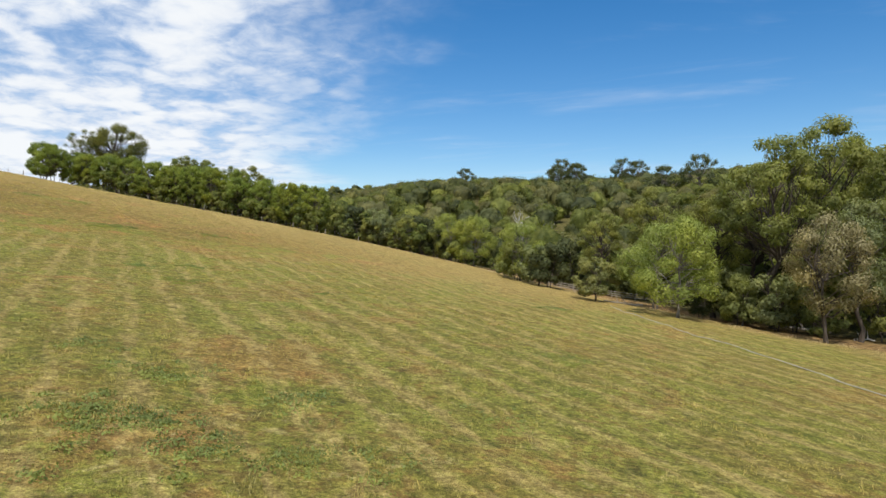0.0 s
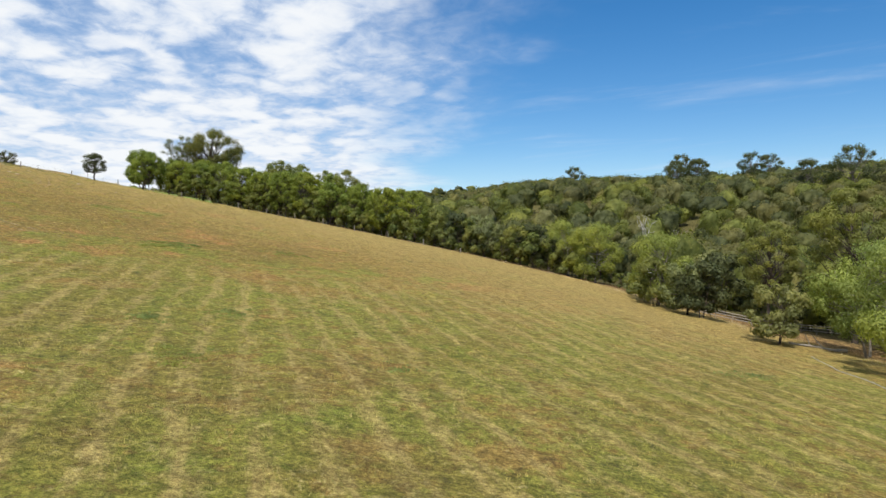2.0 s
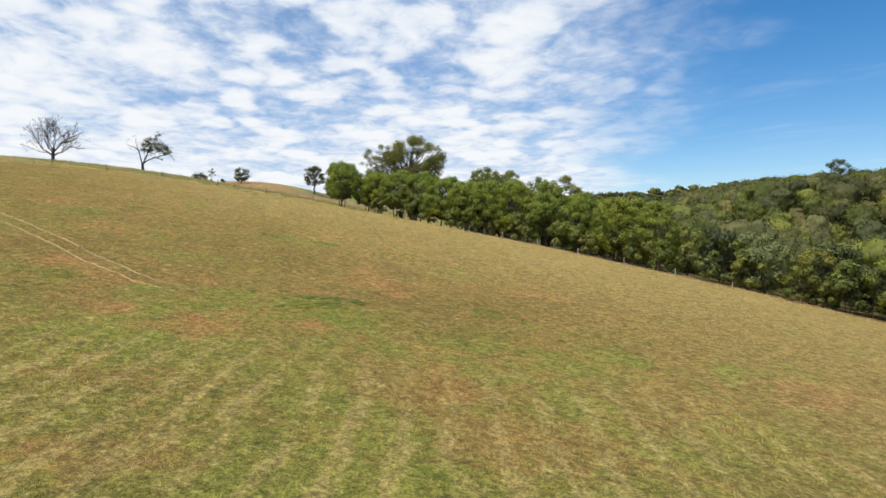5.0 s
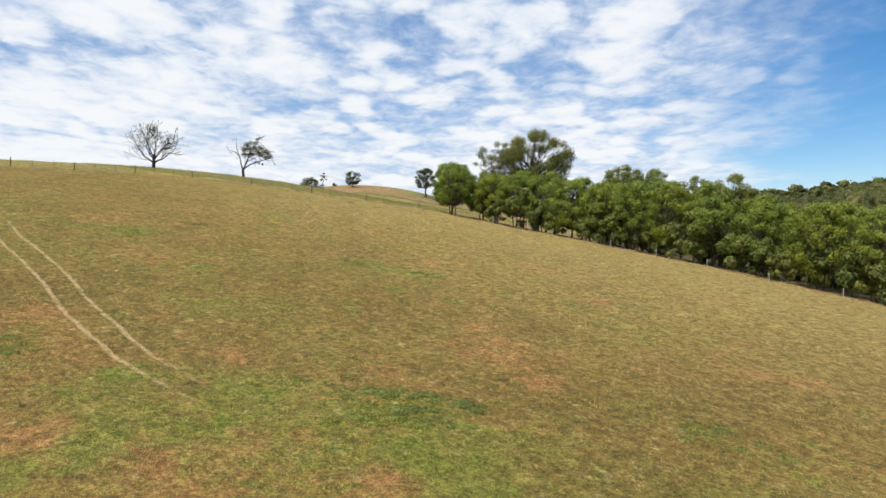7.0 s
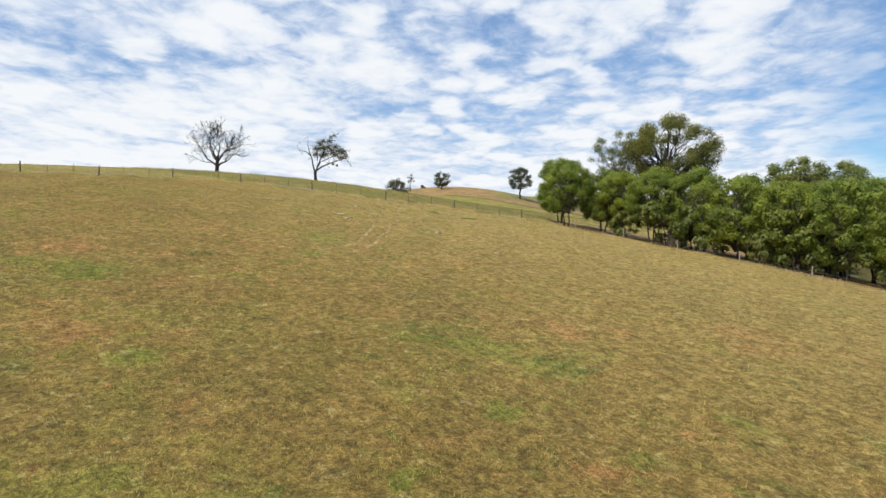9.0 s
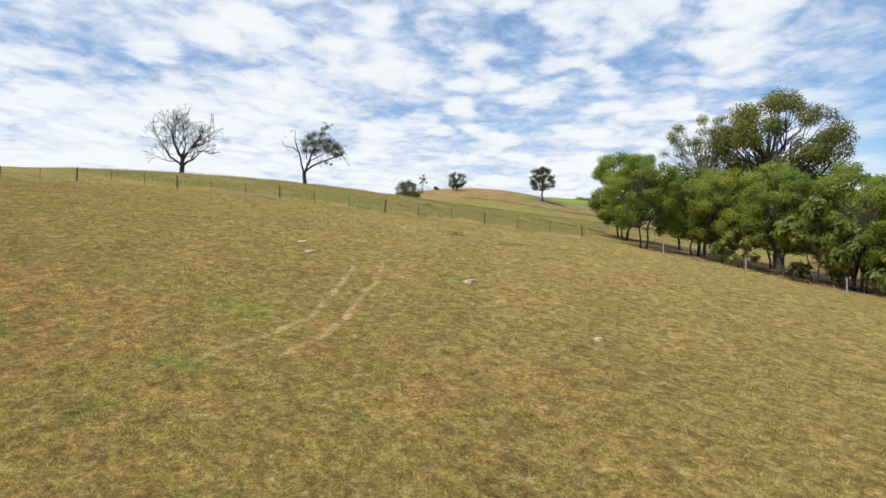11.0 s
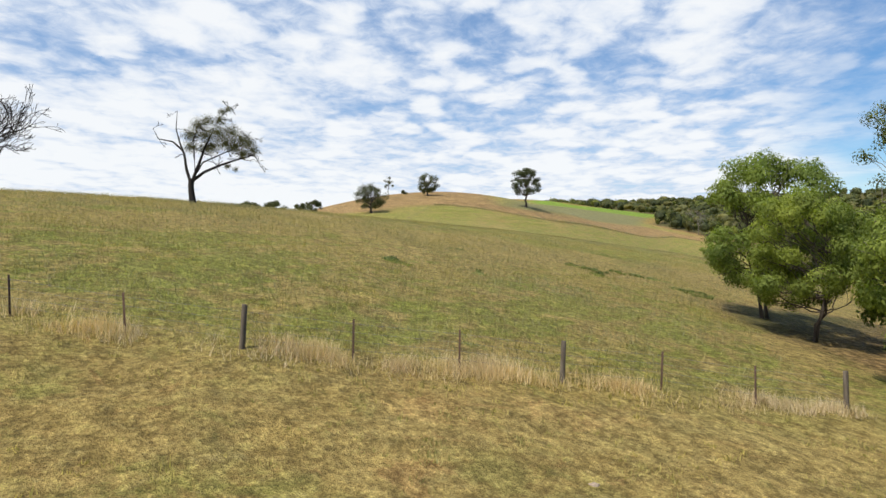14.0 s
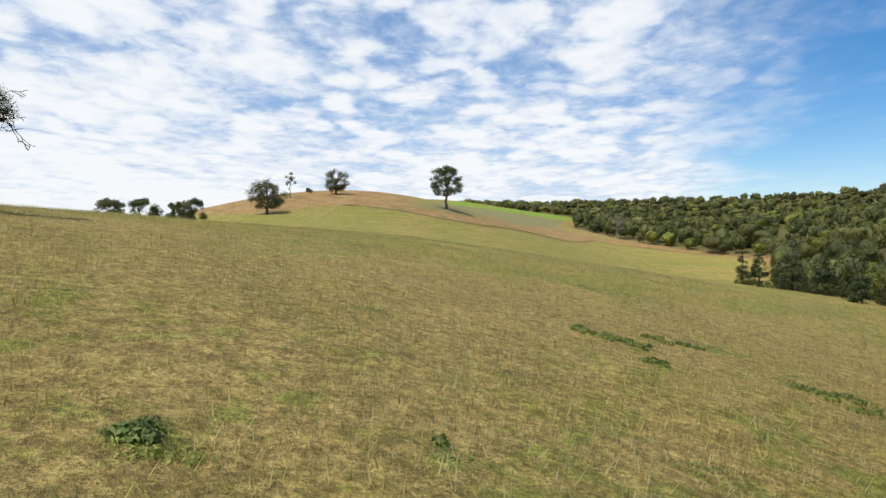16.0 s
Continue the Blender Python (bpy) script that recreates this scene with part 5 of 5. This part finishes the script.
def wheel_tracks():
    """Worn strips of flattened straw that thin out at their borders."""
    worn = worn_material()
    for line, wide, label in [(t, 0.25 if n < 2 else 0.33 if n < 4 else 0.28, "worn wheel track of pale flattened straw in the grass") for n, t in enumerate(TRACKS)] + [(HILL_TRACK, 1.4, "faint vehicle track climbing the hill")]:
        spots = np.array(along(line, 0.5))
        ahead = np.gradient(spots, axis=0)
        side = np.stack([-ahead[:, 1], ahead[:, 0]], 1) / np.linalg.norm(ahead, axis=1, keepdims=True)
        rows, value = [], []
        for u, w in ((-1, 0.0), (-0.5, 0.75), (0, 1.0), (0.5, 0.75), (1, 0.0)):
            p = spots + side * u * wide
            rows.append(np.c_[p, land(p[:, 0], p[:, 1]) + (0.03 if wide < 1 else 0.22)])
            fade = np.minimum(np.linspace(0, 3.8 if wide == 0.25 else 6, len(p)), np.linspace(6, 0, len(p)))
            value.append(w * np.clip(fade, 0, 1) * (1.15 if wide == 0.25 else 0.95 if wide == 0.33 else 0.66 if wide < 1 else 0.72))
        n = len(spots)
        idx = np.arange(5 * n).reshape(5, n)
        faces = np.stack([idx[:-1, :-1], idx[:-1, 1:], idx[1:, 1:], idx[1:, :-1]], -1).reshape(-1, 4)
        me = mesh_of("wheel_track", np.concatenate(rows), faces[:, ::-1], worn, True)
        me.attributes.new("worn", "FLOAT", "POINT").data.foreach_set("value", np.concatenate(value).astype(np.float32))
        tagged(new("wheel_track", me), label, "track", "wheel tracks")


wheel_tracks()

# ---------------------------------------------------------------- stones


def stone(seed, x, y, wide, high):
    rng = np.random.default_rng(seed)
    bm = bmesh.new()
    bmesh.ops.create_icosphere(bm, subdivisions=3, radius=1.0)
    for v in bm.verts:
        d = 1 + 0.42 * noise.noise(v.co * 1.3 + Vector((seed * 3.7, 0, 0))) + 0.20 * noise.noise(v.co * 3.1 + Vector((0, seed * 2.3, 0))) + 0.08 * noise.noise(v.co * 8.0)
        flat_top = min(v.co.z * d, 0.62 + 0.2 * noise.noise(v.co * 2.0 + Vector((0, 0, seed))))
        v.co = Vector((v.co.x * wide * d, v.co.y * wide * 0.66 * d, flat_top * high * 1.15))
    me = bpy.data.meshes.new("stone")
    bm.to_mesh(me)
    bm.free()
    me.materials.append(ROCK)
    ob = tagged(new("stone", me), "pale weathered stone half sunk in the grass", "rock", "stones in the paddock")
    ob.matrix_basis = pose(x, y, ground_z(x, y) + high * 0.02, 0, 0, rng.uniform(0, 360))


for n, (x, y, w, h) in enumerate([(-93.6, 117.4, 0.34, 0.15), (-96.3, 118.5, 0.36, 0.12), (-84.7, 121.3, 0.38, 0.17), (-99.2, 129.1, 0.16, 0.10), (-95.4, 136.3, 0.15, 0.08), (-95.9, 136.0, 0.09, 0.07), (-101.3, 131.1, 0.14, 0.06), (-98.9, 136.9, 0.10, 0.06), (-104.1, 125.8, 0.16, 0.05), (-89.0, 124.6, 0.12, 0.07), (-91.0, 121.7, 0.12, 0.06), (-101.1, 124.1, 0.13, 0.07), (-100.4, 127.8, 0.24, 0.05), (-99.9, 126.9, 0.28, 0.05), (-99.6, 129.5, 0.13, 0.09), (-96.3, 130.6, 0.17, 0.12), (-95.6, 136.2, 0.16, 0.1), (-94.9, 133.4, 0.15, 0.1), (-75.7, 119.0, 0.24, 0.13), (-98.2, 125.6, 0.14, 0.09)]):
    stone(n, x, y, w, h)

# ---------------------------------------------------------------- grass and weeds


def blades(rng, x, y, high, wide):
    n = len(x)
    z = land(x, y) - 0.02
    a = rng.uniform(0, 6.283, n)
    tilt = rng.uniform(0.1, 1.0, n)
    b = a + rng.uniform(-0.7, 0.7, n)
    foot = np.stack([x, y, z], 1)
    side = np.stack([np.cos(a), np.sin(a), np.zeros(n)], 1) * wide[:, None]
    tip = foot + np.stack([-np.sin(b) * tilt * high, np.cos(b) * tilt * high, high], 1)
    return np.stack([foot - side, foot + side, tip], 1).reshape(-1, 3), np.arange(3 * n).reshape(-1, 3)


def patchy(x, y, scale, shift):
    return np.array([noise.noise(Vector((a * scale + shift, b * scale, 0.5))) for a, b in zip(x, y)])


def tall_grass():
    rng = np.random.default_rng(9)
    xs, ys = [], []
    for ax, ay in along(FENCE_LINE, 0.05):
        k = 52
        cx, cy = rng.normal(0, 0.42, 4), rng.normal(0, 0.42, 4)
        pick = rng.integers(0, 4, k)
        xs.append(ax + cx[pick] + rng.normal(0, 0.13, k))
        ys.append(ay + cy[pick] + rng.normal(0, 0.13, k))
    for ax, ay in along(TREE_EDGE[1:], 0.14):
        xs.append(ax - 1.6 + rng.normal(0, 1.1, 12))
        ys.append(ay - 1.0 + rng.normal(0, 1.1, 12))
    x, y = np.concatenate(xs), np.concatenate(ys)
    keep = patchy(x, y, 0.55, 3.0) > rng.uniform(-0.35, 0.40, len(x))
    x, y = x[keep], y[keep]
    v, f = blades(rng, x, y, rng.uniform(0.12, 0.48, len(x)), rng.uniform(0.005, 0.013, len(x)))
    tagged(new("dry_grass", mesh_of("dry_grass", v, f, GRASS_DRY)), "tall straw-coloured dry grass along fence and wood edge", "grass", kind="stuff")
    x, y = rng.uniform(-190, -96, 330000), rng.uniform(118, 240, 330000)
    hill = [(-190, 118), (-126, 118)] + FENCE_LINE[5:] + [(-104, 162), (-112, 176), (-110, 190), (-112, 240), (-190, 240)]
    keep = inside(x, y, hill)
    x, y = x[keep], y[keep]
    keep = patchy(x, y, 0.16, 8.0) + 0.5 * patchy(x, y, 0.7, 1.0) > rng.uniform(-0.75, 0.55, len(x))
    x, y = x[keep], y[keep]
    v, f = blades(rng, x, y, rng.uniform(0.10, 0.42, len(x)), rng.uniform(0.007, 0.018, len(x)))
    tagged(new("seeding_grass", mesh_of("seeding_grass", v, f, GRASS_SEED)), "seeding dry grass over the upper pasture", "grass", kind="stuff")


def short_grass():
    rng = np.random.default_rng(10)
    n = 60000
    x, y = rng.uniform(-128, 24, n), rng.uniform(8, 150, n)
    keep = (np.abs((y - 10) * 0.80 + x + 2) < 36 + 0.1 * y) & ~inside(x, y, COPSE_FLOOR)
    x, y = x[keep], y[keep]
    keep = patchy(x, y, 0.35, 5.0) + 0.6 * patchy(x, y, 1.3, 2.0) > rng.uniform(-0.5, 0.6, len(x))
    x, y = x[keep], y[keep]
    big = rng.uniform(0.5, 1.5, len(x)) ** 1.5
    k = 13
    big = np.repeat(big, k)
    x, y = (np.repeat(x, k) + rng.normal(0, 0.10, k * len(x)) * big, np.repeat(y, k) + rng.normal(0, 0.10, k * len(y)) * big)
    v, f = blades(rng, x, y, rng.uniform(0.05, 0.15, len(x)) * (0.5 + 0.6 * big), rng.uniform(0.008, 0.020, len(x)))
    tagged(new("short_grass", mesh_of("short_grass", v, f, GRASS_MIXED)), "short cropped tussocks of green and straw grass", "grass", kind="stuff")


def rank_growth():
    """Blades added below the bracken, standing in for a dark shadow line."""
    rng = np.random.default_rng(12)
    spots = np.array(along(DARK_LINE, 0.5))
    spots = np.repeat(spots, 14, 0) + rng.normal(0, 0.45, (len(spots) * 14, 2))
    v, f = blades(rng, spots[:, 0], spots[:, 1], rng.uniform(0.3, 0.8, len(spots)), rng.uniform(0.03, 0.07, len(spots)))
    tagged(new("rank_growth", mesh_of("rank_growth", v, f, LEAF_BROWN)), "strip of blades standing in for a dark shadow line below the bracken", "grass", kind="stuff")


tall_grass()
short_grass()
rank_growth()


def weed_patch(label, seed, x, y, wide, count, high=0.14):
    rng = np.random.default_rng(seed)
    n = max(8, int(wide * 13))
    cx, cy = rng.normal(0, wide * 0.52, n), rng.normal(0, wide * 0.42, n)
    centres = np.stack([cx, cy, land(x + cx, y + cy) - ground_z(x, y) + high * 0.12], 1)
    v, f, _ = leaves(rng, centres, rng.uniform(0.15, 0.75, n) if high < 0.4 else rng.uniform(0.10, 0.32, n), int(count * 1.3), 0.085 if high < 0.4 else 0.14, 0.0, flat=high, fat=0.26, shell=0.6)
    ob = tagged(new("weed_patch", mesh_of("weed_patch", v, f, WEED if high < 0.4 else WEED_DARK)), label, "weeds", kind="stuff")
    ob.matrix_basis = pose(x, y, ground_z(x, y))


for n, (x, y, w, c) in enumerate([(-42.6, 81.7, 3.2, 9000), (-21.5, 55.0, 2.2, 1300), (-41.7, 80.9, 1.6, 600), (-32.7, 88.9, 1.8, 800), (-30.7, 89.8, 1.5, 600), (-59.3, 73.8, 1.8, 800), (-58.4, 102.7, 1.8, 900), (-64.1, 100.6, 2.2, 900), (-82.0, 91.5, 1.5, 500), (-96.5, 131.5, 0.9, 400), (-92.5, 134.0, 1.2, 500), (-122.5, 175.5, 1.6, 900), (-118.9, 171.2, 0.9, 500), (-119.2, 181.0, 1.5, 800), (-112.9, 176.5, 1.6, 1000), (-121.0, 151.4, 0.7, 500), (-118.1, 155.9, 0.45, 200), (-114.4, 160.9, 0.6, 250), (-133.5, 197.0, 1.6, 800), (-135.6, 221.6, 2.2, 700), (-7.0, 15.2, 2.4, 2200), (-9.0, 15.6, 2.0, 1500), (-2.6, 14.6, 1.6, 1200), (-8.6, 20.5, 1.6, 700), (-4.4, 19.0, 1.5, 700), (-12.6, 22.5, 1.3, 500), (1.5, 20.5, 1.3, 500), (6.5, 33.0, 1.6, 700), (-23.8, 50.4, 1.4, 800), (-17.2, 43.6, 1.7, 1100), (-9.3, 48.1, 1.2, 500), (10.4, 61.5, 2.2, 1000), (-9.4, 20.1, 0.9, 500), (-5.7, 14.4, 1.0, 700), (-24.0, 50.1, 1.0, 500), (-47.6, 80.6, 0.5, 200), (-58.3, 73.0, 1.1, 500), (-128.3, 165.0, 0.5, 200), (-120.4, 151.9, 0.3, 150)]):
    weed_patch("low patch of dark green broadleaf weeds in the grass", n, x, y, w, c)
for n, (x, y, w, c) in enumerate([(-123.4, 175.0, 0.9, 900), (-122.2, 175.0, 1.0, 1000), (-121.2, 175.4, 0.9, 800), (-118.9, 171.7, 0.6, 600), (-120.9, 179.3, 0.8, 700), (-119.7, 180.1, 0.7, 500), (-113.2, 176.2, 1.0, 900), (-112.0, 174.9, 0.9, 800), (-121.2, 151.5, 0.38, 420), (-118.4, 156.2, 0.2, 120), (-114.8, 176.4, 0.4, 250)]):
    weed_patch("knee-high clump of dark leafy weeds in the upper meadow", 80 + n, x, y, w, c, 0.55)
